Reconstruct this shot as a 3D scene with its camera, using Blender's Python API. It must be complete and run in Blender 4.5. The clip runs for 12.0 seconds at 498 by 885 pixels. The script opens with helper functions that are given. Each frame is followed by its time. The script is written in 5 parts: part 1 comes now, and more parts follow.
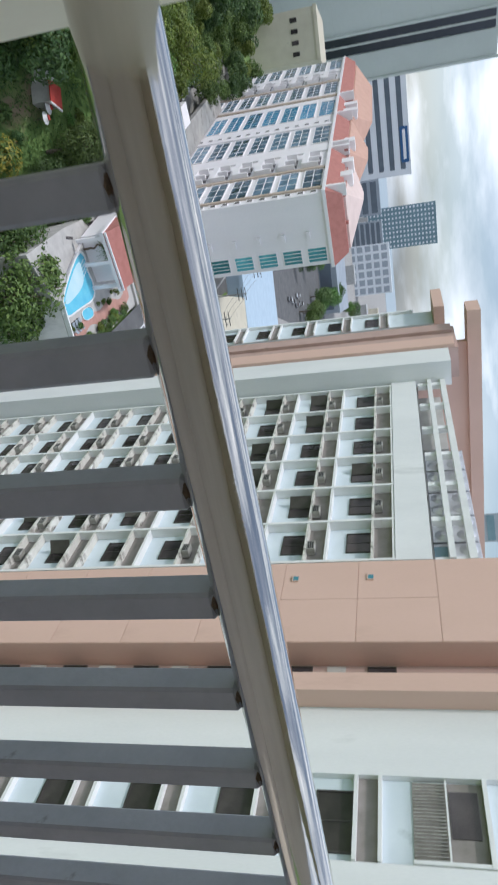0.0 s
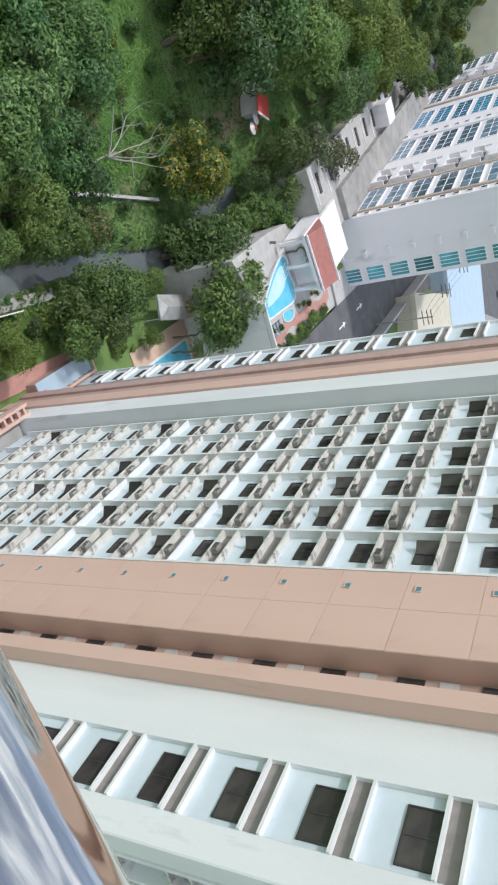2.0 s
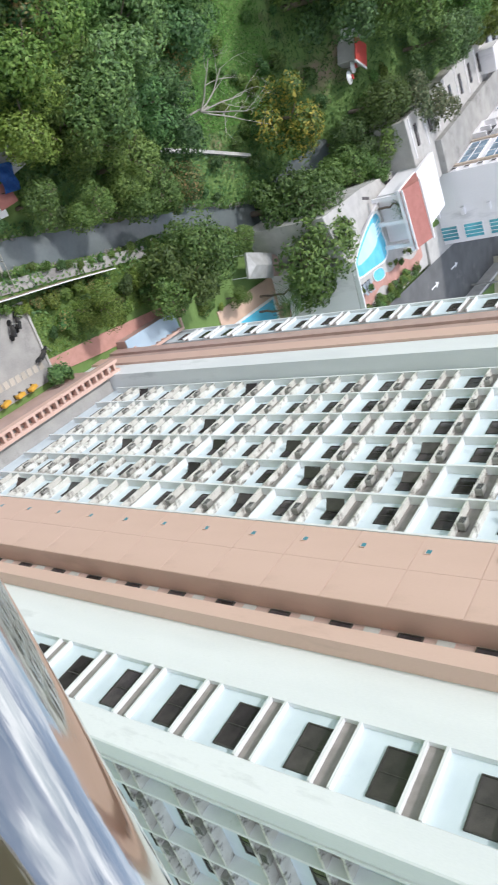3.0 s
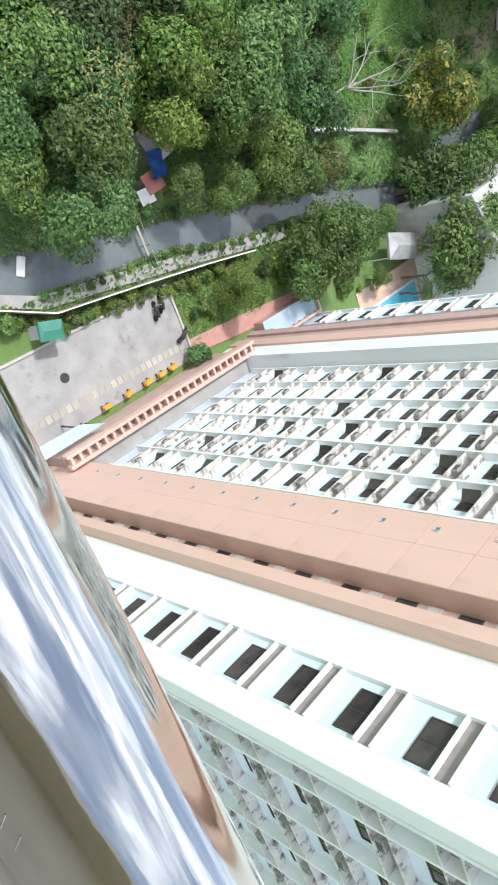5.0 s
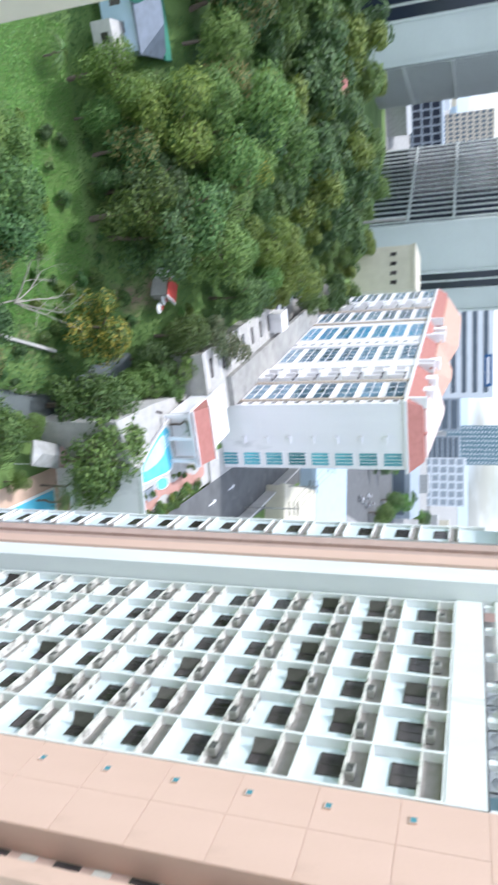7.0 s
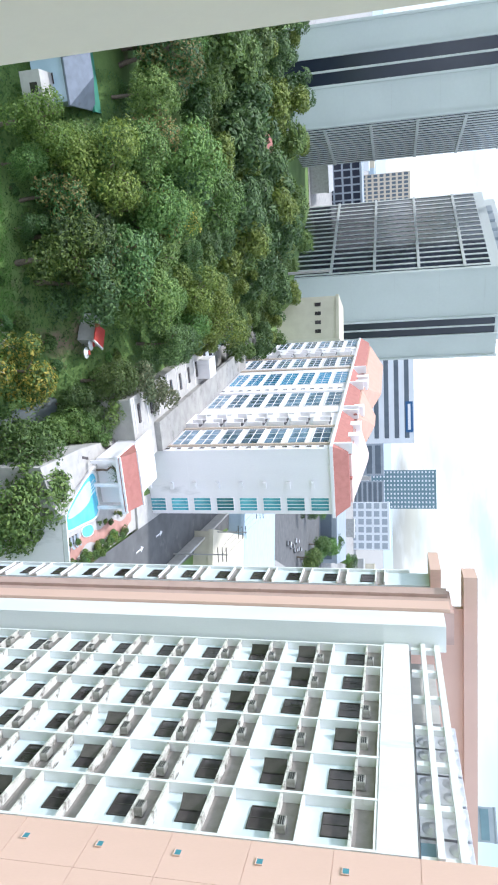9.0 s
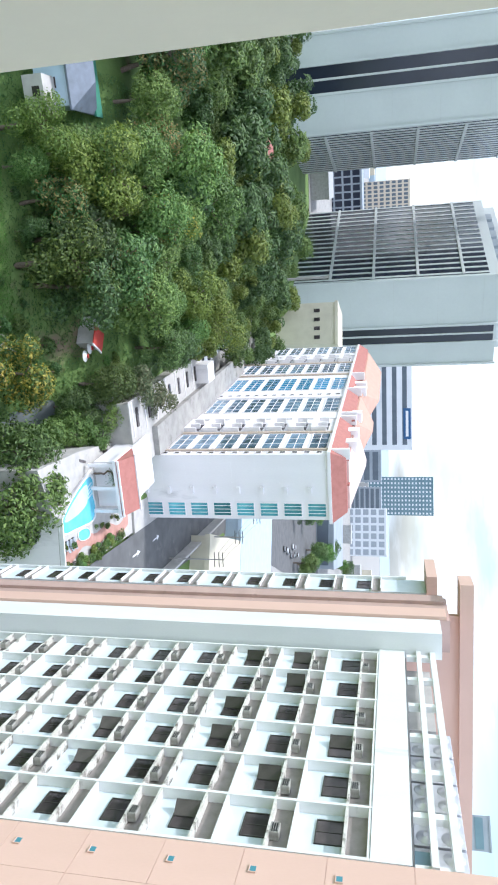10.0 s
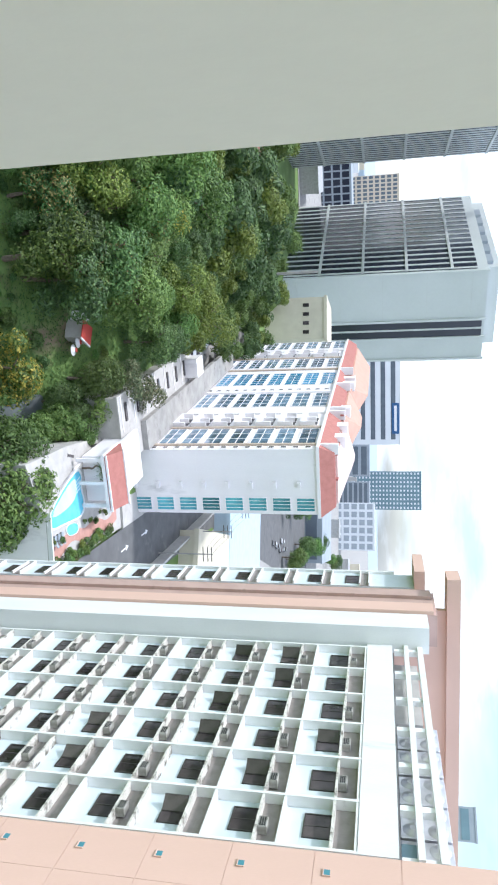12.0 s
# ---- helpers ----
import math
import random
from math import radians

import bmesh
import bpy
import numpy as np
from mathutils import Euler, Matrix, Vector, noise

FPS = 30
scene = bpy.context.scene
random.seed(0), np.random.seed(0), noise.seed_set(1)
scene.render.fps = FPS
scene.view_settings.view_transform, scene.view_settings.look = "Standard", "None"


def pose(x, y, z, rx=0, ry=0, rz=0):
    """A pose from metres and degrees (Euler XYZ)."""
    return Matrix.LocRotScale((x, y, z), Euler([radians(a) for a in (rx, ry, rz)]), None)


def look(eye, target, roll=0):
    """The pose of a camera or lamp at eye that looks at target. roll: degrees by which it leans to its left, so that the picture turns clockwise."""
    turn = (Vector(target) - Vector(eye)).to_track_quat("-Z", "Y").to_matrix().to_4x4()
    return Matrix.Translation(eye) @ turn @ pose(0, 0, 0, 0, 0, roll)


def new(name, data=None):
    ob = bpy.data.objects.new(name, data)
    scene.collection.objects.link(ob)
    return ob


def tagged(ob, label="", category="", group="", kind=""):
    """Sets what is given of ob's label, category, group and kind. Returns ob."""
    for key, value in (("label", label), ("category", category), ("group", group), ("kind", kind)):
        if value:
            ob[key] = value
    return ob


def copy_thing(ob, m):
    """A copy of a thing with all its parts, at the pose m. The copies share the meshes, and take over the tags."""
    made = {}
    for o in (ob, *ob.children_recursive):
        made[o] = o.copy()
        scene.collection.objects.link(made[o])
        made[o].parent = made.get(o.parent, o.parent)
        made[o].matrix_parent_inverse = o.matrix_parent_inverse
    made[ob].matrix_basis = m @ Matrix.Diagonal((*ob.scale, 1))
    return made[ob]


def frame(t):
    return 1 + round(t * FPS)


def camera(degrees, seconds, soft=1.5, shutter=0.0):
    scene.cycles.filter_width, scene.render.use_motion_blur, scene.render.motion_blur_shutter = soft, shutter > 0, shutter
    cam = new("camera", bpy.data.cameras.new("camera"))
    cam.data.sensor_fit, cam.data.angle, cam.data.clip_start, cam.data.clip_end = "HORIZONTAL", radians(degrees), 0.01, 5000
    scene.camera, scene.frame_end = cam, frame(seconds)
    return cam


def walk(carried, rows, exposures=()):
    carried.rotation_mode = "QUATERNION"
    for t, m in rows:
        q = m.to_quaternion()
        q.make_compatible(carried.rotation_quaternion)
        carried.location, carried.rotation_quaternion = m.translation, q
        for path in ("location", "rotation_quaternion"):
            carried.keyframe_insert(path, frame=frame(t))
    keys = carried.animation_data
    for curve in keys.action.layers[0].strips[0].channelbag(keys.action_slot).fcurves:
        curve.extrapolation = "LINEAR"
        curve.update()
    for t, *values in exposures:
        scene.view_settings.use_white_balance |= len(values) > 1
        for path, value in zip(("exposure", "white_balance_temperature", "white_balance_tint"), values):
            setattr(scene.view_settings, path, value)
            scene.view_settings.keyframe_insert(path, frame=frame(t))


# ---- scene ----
# ---- camera ----
cam = camera(39.8, 12.0, soft=2.0, shutter=0.25)
PATH = [
    (0, -0.187, -0.42, 51.0, 16.869, -76.138, 44.504),
    (0.5, -0.124, -0.29, 51.0, 19.524, -72.057, 36.3),
    (1, -0.062, -0.166, 51.0, 16.707, -66.179, 36.982),
    (1.5, 0.0, -0.098, 51.0, 10.503, -64.787, 50.248),
    (2, 0.0, -0.053, 51.0, 5.663, -60.277, 56.497),
    (2.5, 0.0, -0.042, 51.0, 0.821, -58.152, 59.194),
    (3, 0.0, -0.036, 51.0, -0.937, -53.404, 60.432),
    (3.5, 0.0, -0.032, 51.0, -3.864, -47.979, 61.694),
    (5.5, 0.0, -0.024, 51.0, -4.391, -42.041, 63.356),
    (6, 0.0, -0.022, 51.0, -4.267, -42.533, 63.479),
    (6.5, -0.043, -0.037, 51.0, 0.279, -54.99, 64.605),
    (7, -0.086, -0.09, 51.0, -0.692, -71.89, 78.82),
    (7.5, -0.075, -0.12, 51.0, 4.765, -79.442, 77.595),
    (9.5, -0.069, -0.14, 51.0, 3.974, -77.474, 77.923),
    (10, -0.071, -0.14, 51.0, 2.176, -78.077, 80.175),
    (10.5, -0.083, -0.14, 51.0, 2.592, -77.687, 78.728),
    (11, -0.079, -0.14, 51.0, 4.45, -77.304, 76.781),
    (11.5, -0.114, -0.14, 51.0, 5.597, -78.05, 76.983),
    (12, -0.138, -0.14, 51.0, 1.309, -79.006, 80.577),
]

walk(cam, [(t, pose(x, y, z, rx, ry, rz)) for t, x, y, z, rx, ry, rz in PATH],
     exposures=[(0.0, -0.26, 6080, 11), (1.0, -0.18, 6150, 11), (2.5, 0.09, 6230, 11), (3.5, 0.38, 6220, 11), (5.5, 0.57, 6220, 11), (6.5, 0.56, 6080, 11),
                (7.0, 0.60, 5900, 11), (7.5, 0.60, 5900, 11), (9.5, 0.60, 5930, 11), (12.0, 0.56, 5960, 11)])

# ---- world and sun ----
SUN_EL, SUN_AZ = 58.0, -84.0     # degrees above the horizon, and clockwise from +y
world = bpy.data.worlds.new("sky")
scene.world = world
world.use_nodes = True
wn, wl = world.node_tree.nodes, world.node_tree.links
wn.clear()
sky = wn.new("ShaderNodeTexSky")
sky.sky_type = "NISHITA"
sky.sun_disc = False
sky.sun_elevation, sky.sun_rotation = radians(SUN_EL), radians(SUN_AZ)
sky.air_density, sky.dust_density, sky.ozone_density = 1.0, 1.5, 1.0
tc = wn.new("ShaderNodeTexCoord")
mp = wn.new("ShaderNodeMapping")
mp.inputs["Scale"].default_value = (1.0, 1.0, 4.5)
cl = wn.new("ShaderNodeTexNoise")
cl.inputs["Scale"].default_value, cl.inputs["Detail"].default_value, cl.inputs["Roughness"].default_value = 2.6, 7.0, 0.55
rp = wn.new("ShaderNodeValToRGB")
rp.color_ramp.elements[0].position, rp.color_ramp.elements[1].position = 0.43, 0.62
rp.color_ramp.elements[0].color = (0.22, 0.22, 0.22, 1)
mx = wn.new("ShaderNodeMixRGB")
cl2 = wn.new("ShaderNodeTexNoise")
cl2.inputs["Scale"].default_value, cl2.inputs["Detail"].default_value = 3.4, 5.0
mp2 = wn.new("ShaderNodeMapping")
mp2.inputs["Scale"].default_value, mp2.inputs["Location"].default_value = (1.0, 1.0, 3.0), (3.1, 0.7, 1.3)
rp2 = wn.new("ShaderNodeValToRGB")
rp2.color_ramp.elements[0].position, rp2.color_ramp.elements[1].position = 0.38, 0.60
rp2.color_ramp.elements[0].color, rp2.color_ramp.elements[1].color = (0.43, 0.49, 0.55, 1), (1.0, 1.03, 1.06, 1)
up = wn.new("ShaderNodeVectorMath")
up.operation = "SCALE"
up.inputs["Scale"].default_value = 11.0
bg = wn.new("ShaderNodeBackground")
bg.inputs["Strength"].default_value = 0.15
wo = wn.new("ShaderNodeOutputWorld")
for a, b in ((tc.outputs["Generated"], mp.inputs["Vector"]), (mp.outputs["Vector"], cl.inputs["Vector"]), (cl.outputs["Fac"], rp.inputs["Fac"]),
             (rp.outputs["Color"], mx.inputs["Fac"]), (tc.outputs["Generated"], mp2.inputs["Vector"]), (mp2.outputs["Vector"], cl2.inputs["Vector"]),
             (cl2.outputs["Fac"], rp2.inputs["Fac"]), (rp2.outputs["Color"], up.inputs[0]), (up.outputs["Vector"], mx.inputs["Color2"]), (sky.outputs["Color"], mx.inputs["Color1"]), (mx.outputs["Color"], bg.inputs["Color"]),
             (bg.outputs["Background"], wo.inputs["Surface"])):
    wl.new(a, b)
sun = new("sun", bpy.data.lights.new("sun", "SUN"))
sun.data.energy, sun.data.angle, sun.data.color = 2.3, radians(4), (1.0, 0.965, 0.92)
sun_from = Vector((math.sin(radians(SUN_AZ)) * math.cos(radians(SUN_EL)), math.cos(radians(SUN_AZ)) * math.cos(radians(SUN_EL)), math.sin(radians(SUN_EL))))
sun.matrix_world = look(sun_from * 100, (0, 0, 0))


# ---- materials ----
def mat(name, col, col2=None, rough=0.7, metal=0.0, scale=3.0, bump=0.15, fine=40.0, stain=None, stain_scale=0.6, stain_cut=0.58,
        stretch=(1, 1, 1), rand=0.0, spec=0.5, where="Object", island=False):
    """A painted, mineral or leafy surface: two tones at two scales, optional stains, fine relief."""
    m = bpy.data.materials.new(name)
    m.use_nodes = True
    n, l = m.node_tree.nodes, m.node_tree.links
    b = n["Principled BSDF"]
    b.inputs["Roughness"].default_value, b.inputs["Metallic"].default_value = rough, metal
    b.inputs["Specular IOR Level"].default_value = spec
    t = n.new("ShaderNodeTexCoord")
    g = n.new("ShaderNodeMapping")
    g.inputs["Scale"].default_value = stretch
    l.new(t.outputs[where], g.inputs["Vector"])
    big = n.new("ShaderNodeTexNoise")
    big.inputs["Scale"].default_value, big.inputs["Detail"].default_value = scale, 5
    small = n.new("ShaderNodeTexNoise")
    small.inputs["Scale"].default_value, small.inputs["Detail"].default_value = fine, 3
    l.new(g.outputs["Vector"], big.inputs["Vector"])
    l.new(g.outputs["Vector"], small.inputs["Vector"])
    ad = n.new("ShaderNodeMath")
    ad.operation = "MULTIPLY_ADD"
    l.new(small.outputs["Fac"], ad.inputs[0])
    ad.inputs[1].default_value = 0.35
    l.new(big.outputs["Fac"], ad.inputs[2])
    r = n.new("ShaderNodeValToRGB")
    r.color_ramp.elements[0].position, r.color_ramp.elements[1].position = 0.45, 0.85
    r.color_ramp.elements[0].color = (*(col2 or [c * 0.86 for c in col]), 1)
    r.color_ramp.elements[1].color = (*col, 1)
    l.new(ad.outputs[0], r.inputs["Fac"])
    out = r.outputs["Color"]
    if stain:
        sn = n.new("ShaderNodeTexNoise")
        sn.inputs["Scale"].default_value, sn.inputs["Detail"].default_value, sn.inputs["Roughness"].default_value = stain_scale, 8, 0.65
        l.new(g.outputs["Vector"], sn.inputs["Vector"])
        sr = n.new("ShaderNodeValToRGB")
        sr.color_ramp.elements[0].position, sr.color_ramp.elements[1].position = stain_cut, stain_cut + 0.14
        l.new(sn.outputs["Fac"], sr.inputs["Fac"])
        mixn = n.new("ShaderNodeMixRGB")
        l.new(sr.outputs["Color"], mixn.inputs["Fac"])
        l.new(out, mixn.inputs["Color1"])
        mixn.inputs["Color2"].default_value = (*stain, 1)
        out = mixn.outputs["Color"]
    if rand:
        hs = n.new("ShaderNodeHueSaturation")
        mr = n.new("ShaderNodeMapRange")
        mr.inputs["To Min"].default_value, mr.inputs["To Max"].default_value = 1 - rand, 1 + rand
        if island:
            src = n.new("ShaderNodeNewGeometry").outputs["Random Per Island"]
        else:
            src = n.new("ShaderNodeObjectInfo").outputs["Random"]
        l.new(src, mr.inputs["Value"])
        l.new(mr.outputs["Result"], hs.inputs["Value"])
        l.new(out, hs.inputs["Color"])
        out = hs.outputs["Color"]
    l.new(out, b.inputs["Base Color"])
    if bump:
        bp = n.new("ShaderNodeBump")
        bp.inputs["Strength"].default_value, bp.inputs["Distance"].default_value = bump, 0.02
        l.new(ad.outputs[0], bp.inputs["Height"])
        l.new(bp.outputs["Normal"], b.inputs["Normal"])
    return m


def leaf_mat(name, dark, mid, light, hue=0.02):
    """Leaves: tone by leaf and by tree, a little light let through."""
    m = bpy.data.materials.new(name)
    m.use_nodes = True
    n, l = m.node_tree.nodes, m.node_tree.links
    b = n["Principled BSDF"]
    b.inputs["Roughness"].default_value = 0.55
    geo, info = n.new("ShaderNodeNewGeometry"), n.new("ShaderNodeObjectInfo")
    r = n.new("ShaderNodeValToRGB")
    r.color_ramp.elements[0].color, r.color_ramp.elements[1].color = (*dark, 1), (*light, 1)
    e = r.color_ramp.elements.new(0.5)
    e.color = (*mid, 1)
    l.new(geo.outputs["Random Per Island"], r.inputs["Fac"])
    hs = n.new("ShaderNodeHueSaturation")
    mv, mh = n.new("ShaderNodeMapRange"), n.new("ShaderNodeMapRange")
    mv.inputs["To Min"].default_value, mv.inputs["To Max"].default_value = 0.65, 1.4
    mh.inputs["To Min"].default_value, mh.inputs["To Max"].default_value = 0.5 - hue, 0.5 + hue
    wv = n.new("ShaderNodeMath")
    wv.operation = "FRACT"
    w2 = n.new("ShaderNodeMath")
    w2.operation = "MULTIPLY"
    w2.inputs[1].default_value = 7.31
    l.new(info.outputs["Random"], mv.inputs["Value"])
    l.new(info.outputs["Random"], w2.inputs[0])
    l.new(w2.outputs[0], wv.inputs[0])
    l.new(wv.outputs[0], mh.inputs["Value"])
    l.new(mv.outputs["Result"], hs.inputs["Value"])
    l.new(mh.outputs["Result"], hs.inputs["Hue"])
    l.new(r.outputs["Color"], hs.inputs["Color"])
    l.new(hs.outputs["Color"], b.inputs["Base Color"])
    tr = n.new("ShaderNodeBsdfTranslucent")
    l.new(hs.outputs["Color"], tr.inputs["Color"])
    ms = n.new("ShaderNodeMixShader")
    ms.inputs["Fac"].default_value = 0.25
    l.new(b.outputs["BSDF"], ms.inputs[1])
    l.new(tr.outputs["BSDF"], ms.inputs[2])
    l.new(ms.outputs["Shader"], n["Material Output"].inputs["Surface"])
    return m


M_WHITE = mat("white_wall_paint", (0.76, 0.765, 0.755), (0.67, 0.68, 0.675), 0.75, scale=0.5, fine=25, stain=(0.52, 0.53, 0.52), stain_scale=0.5, stain_cut=0.62, stretch=(1, 1, 0.25))
M_TRIM = mat("white_trim_paint", (0.77, 0.775, 0.76), (0.68, 0.685, 0.67), 0.7, scale=1.2, stain=(0.42, 0.41, 0.38), stain_scale=1.1, stain_cut=0.64)
M_MOULD = mat("mould_stained_white_paint", (0.70, 0.69, 0.64), (0.54, 0.52, 0.46), 0.8, scale=1.5, stain=(0.11, 0.095, 0.075), stain_scale=1.7, stain_cut=0.51)
M_BLUE = mat("pale_blue_wall_paint", (0.64, 0.705, 0.735), (0.56, 0.63, 0.665), 0.75, scale=0.9, stain=(0.42, 0.48, 0.50), stain_scale=0.8, stain_cut=0.62)
M_NICHE = mat("dark_grey_brown", (0.30, 0.27, 0.25), (0.22, 0.20, 0.18), 0.85, scale=2.0)
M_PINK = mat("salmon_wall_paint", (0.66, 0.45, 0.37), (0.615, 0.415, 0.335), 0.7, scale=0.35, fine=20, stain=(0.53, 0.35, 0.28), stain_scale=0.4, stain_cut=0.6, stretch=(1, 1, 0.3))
# duller salmon: shade put into colour for pier and recesses; plain dull pink elsewhere
M_PINKW = mat("dull_and_shaded_pink_plaster", (0.50, 0.35, 0.305), (0.43, 0.30, 0.26), 0.8, scale=0.8, stain=(0.36, 0.26, 0.22), stain_scale=1.0, stain_cut=0.6)
M_GLASS = mat("dark_window_glass", (0.040, 0.034, 0.038), (0.095, 0.080, 0.080), 0.12, scale=0.9, bump=0.0, spec=0.6, rand=0.5)
M_FRAME = mat("dark_window_frame", (0.05, 0.045, 0.04), rough=0.5)
M_ACW = mat("aged_white_metal", (0.43, 0.42, 0.39), (0.26, 0.25, 0.22), 0.5, scale=3, stain=(0.20, 0.17, 0.13), stain_scale=3, stain_cut=0.6, rand=0.15)
M_ACG = mat("dark_condenser_grille", (0.07, 0.075, 0.08), (0.03, 0.03, 0.03), 0.5, metal=0.4, rand=0.4)
M_STEEL = mat("polished_stainless_steel", (0.68, 0.66, 0.63), (0.60, 0.58, 0.55), 0.08, metal=1.0, scale=9, fine=220, bump=0.02, stretch=(0.15, 1, 1))
M_BAL = mat("blue_grey_gloss_paint", (0.42, 0.43, 0.51), (0.35, 0.36, 0.43), 0.38, scale=14, fine=120, bump=0.08, stain=(0.10, 0.075, 0.06), stain_scale=22, stain_cut=0.66)
M_RUST = mat("weld_rust", (0.20, 0.13, 0.09), (0.09, 0.07, 0.06), 0.7, scale=60, fine=300, bump=0.5)
M_PALEROOF = mat("pale_pink_roof_paint", (0.70, 0.56, 0.51), (0.62, 0.49, 0.44), 0.7, scale=0.5)
# inner balcony colour, lightened to brighten the handrail's reflections and the balusters
M_INNER = mat("lightened_balcony_plaster", (0.64, 0.57, 0.48), (0.56, 0.50, 0.42), 0.8, scale=1.5)
M_PEACH = mat("peach_paving", (0.66, 0.47, 0.35), (0.58, 0.40, 0.30), 0.85, scale=0.6, fine=9)
M_PAVER = mat("beige_paver", (0.50, 0.45, 0.38), (0.42, 0.37, 0.31), 0.9, scale=2, rand=0.15)
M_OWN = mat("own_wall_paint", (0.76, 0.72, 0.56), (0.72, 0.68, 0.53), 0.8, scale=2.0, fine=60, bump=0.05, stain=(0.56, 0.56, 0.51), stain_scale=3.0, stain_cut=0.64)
M_TANK = mat("stainless_tank", (0.70, 0.69, 0.71), (0.58, 0.58, 0.60), 0.35, metal=0.7, scale=3)
M_CONC = mat("worn_concrete", (0.40, 0.385, 0.36), (0.29, 0.28, 0.265), 0.9, scale=0.5, fine=12, stain=(0.20, 0.19, 0.18), stain_scale=0.35, stain_cut=0.56)
M_CONCL = mat("light_concrete", (0.52, 0.50, 0.47), (0.42, 0.40, 0.38), 0.9, scale=0.8, fine=14, stain=(0.30, 0.29, 0.27), stain_scale=0.6, stain_cut=0.6)
M_ASPH = mat("worn_asphalt", (0.14, 0.14, 0.14), (0.10, 0.10, 0.10), 0.92, scale=0.4, fine=18, stain=(0.2, 0.195, 0.19), stain_scale=0.3, stain_cut=0.58)
M_BRICKP = mat("red_brick_paving", (0.53, 0.29, 0.24), (0.44, 0.235, 0.19), 0.85, scale=1.5, fine=12)
# creek grey raised to stand in for the sky reflected on it
M_WATER = mat("murky_creek_water", (0.17, 0.19, 0.19), (0.13, 0.15, 0.15), 0.1, scale=0.25, fine=3, bump=0.05, stain=(0.12, 0.13, 0.13), stain_scale=0.2, stain_cut=0.55)
M_POOL = mat("pool_water", (0.16, 0.58, 0.74), (0.10, 0.48, 0.68), 0.08, scale=0.6, fine=5, bump=0.05)
M_TERRA = mat("terracotta_roof", (0.45, 0.185, 0.155), (0.37, 0.145, 0.12), 0.8, scale=1.2, fine=10, stain=(0.30, 0.14, 0.10), stain_scale=0.6, stain_cut=0.6)
M_ORANGE = mat("orange_roof_paint", (0.56, 0.34, 0.26), (0.50, 0.30, 0.225), 0.7, scale=0.6)
M_HOTEL = mat("hotel_white_paint", (0.86, 0.83, 0.835), (0.80, 0.77, 0.775), 0.75, scale=0.25, fine=8, stain=(0.60, 0.58, 0.58), stain_scale=0.25, stain_cut=0.6, stretch=(1, 1, 0.3))
M_TAN = mat("tan_trim_paint", (0.55, 0.45, 0.36), (0.46, 0.38, 0.30), 0.8, scale=0.8)
# blue-grey lightened to carry the reflection in the hotel panes
M_HGLASS = mat("blue_grey_window_glass", (0.20, 0.31, 0.41), (0.07, 0.11, 0.15), 0.12, scale=0.6, bump=0, spec=0.8, rand=0.45)
M_TEAL = mat("teal_window_glass", (0.12, 0.42, 0.47), (0.05, 0.22, 0.28), 0.1, scale=0.5, bump=0, spec=0.8, rand=0.45)
M_BGLASS = mat("bright_blue_glass", (0.06, 0.32, 0.52), (0.04, 0.20, 0.36), 0.1, scale=0.5, bump=0, spec=0.8, rand=0.3)
M_TOWER = mat("grey_tower_cladding", (0.58, 0.61, 0.605), (0.53, 0.56, 0.555), 0.6, scale=0.05, fine=1.0)
M_TGLASS = mat("dark_tower_glass", (0.022, 0.028, 0.048), (0.016, 0.020, 0.034), 0.15, scale=0.06, fine=0.5, bump=0, spec=0.5)
M_TFIN = mat("pale_tower_fin", (0.55, 0.57, 0.56), (0.48, 0.50, 0.49), 0.5, scale=0.2)
M_CREAM = mat("cream_tower_paint", (0.62, 0.55, 0.44), (0.56, 0.49, 0.39), 0.8, scale=0.1)
M_BEIGE = mat("beige_wall_paint", (0.62, 0.57, 0.45), (0.54, 0.49, 0.38), 0.85, scale=0.3, stain=(0.42, 0.38, 0.30), stain_scale=0.3, stain_cut=0.6)
M_FARW = mat("far_white_wall", (0.72, 0.75, 0.78), (0.66, 0.69, 0.72), 0.8, scale=0.05)
M_FARG = mat("far_blue_grey_wall", (0.34, 0.38, 0.42), (0.27, 0.31, 0.35), 0.6, scale=0.1)
M_TEALG = mat("far_teal_grey_glass", (0.16, 0.26, 0.30), (0.12, 0.20, 0.24), 0.4, scale=0.1)
M_FARD = mat("far_dark_glass", (0.12, 0.15, 0.18), (0.08, 0.10, 0.13), 0.3, scale=0.1)
M_SIGN = mat("deep_blue_sign", (0.02, 0.10, 0.26), rough=0.5)
M_SIGNW = mat("white_sign_letters", (0.8, 0.8, 0.8), rough=0.6)
M_RED = mat("bright_red_paint", (0.55, 0.07, 0.05), (0.45, 0.06, 0.05), 0.6)
M_TARP = mat("blue_tarpaulin", (0.04, 0.16, 0.50), (0.03, 0.11, 0.38), 0.5, scale=3)
M_SHEET = mat("weathered_roof_sheet", (0.50, 0.50, 0.49), (0.36, 0.35, 0.33), 0.5, metal=0.2, scale=1.0, stain=(0.24, 0.18, 0.13), stain_scale=0.8, stain_cut=0.6)
M_BLUEROOF = mat("pale_blue_roof_sheet", (0.48, 0.60, 0.70), (0.40, 0.52, 0.62), 0.5, scale=0.5)
M_SLATE = mat("grey_blue_roof_sheet", (0.17, 0.20, 0.25), (0.12, 0.145, 0.18), 0.55, scale=0.8, stain=(0.10, 0.11, 0.13), stain_scale=0.7, stain_cut=0.6)
M_GREENROOF = mat("green_roof_sheet", (0.07, 0.27, 0.19), (0.05, 0.20, 0.14), 0.5, scale=0.6)
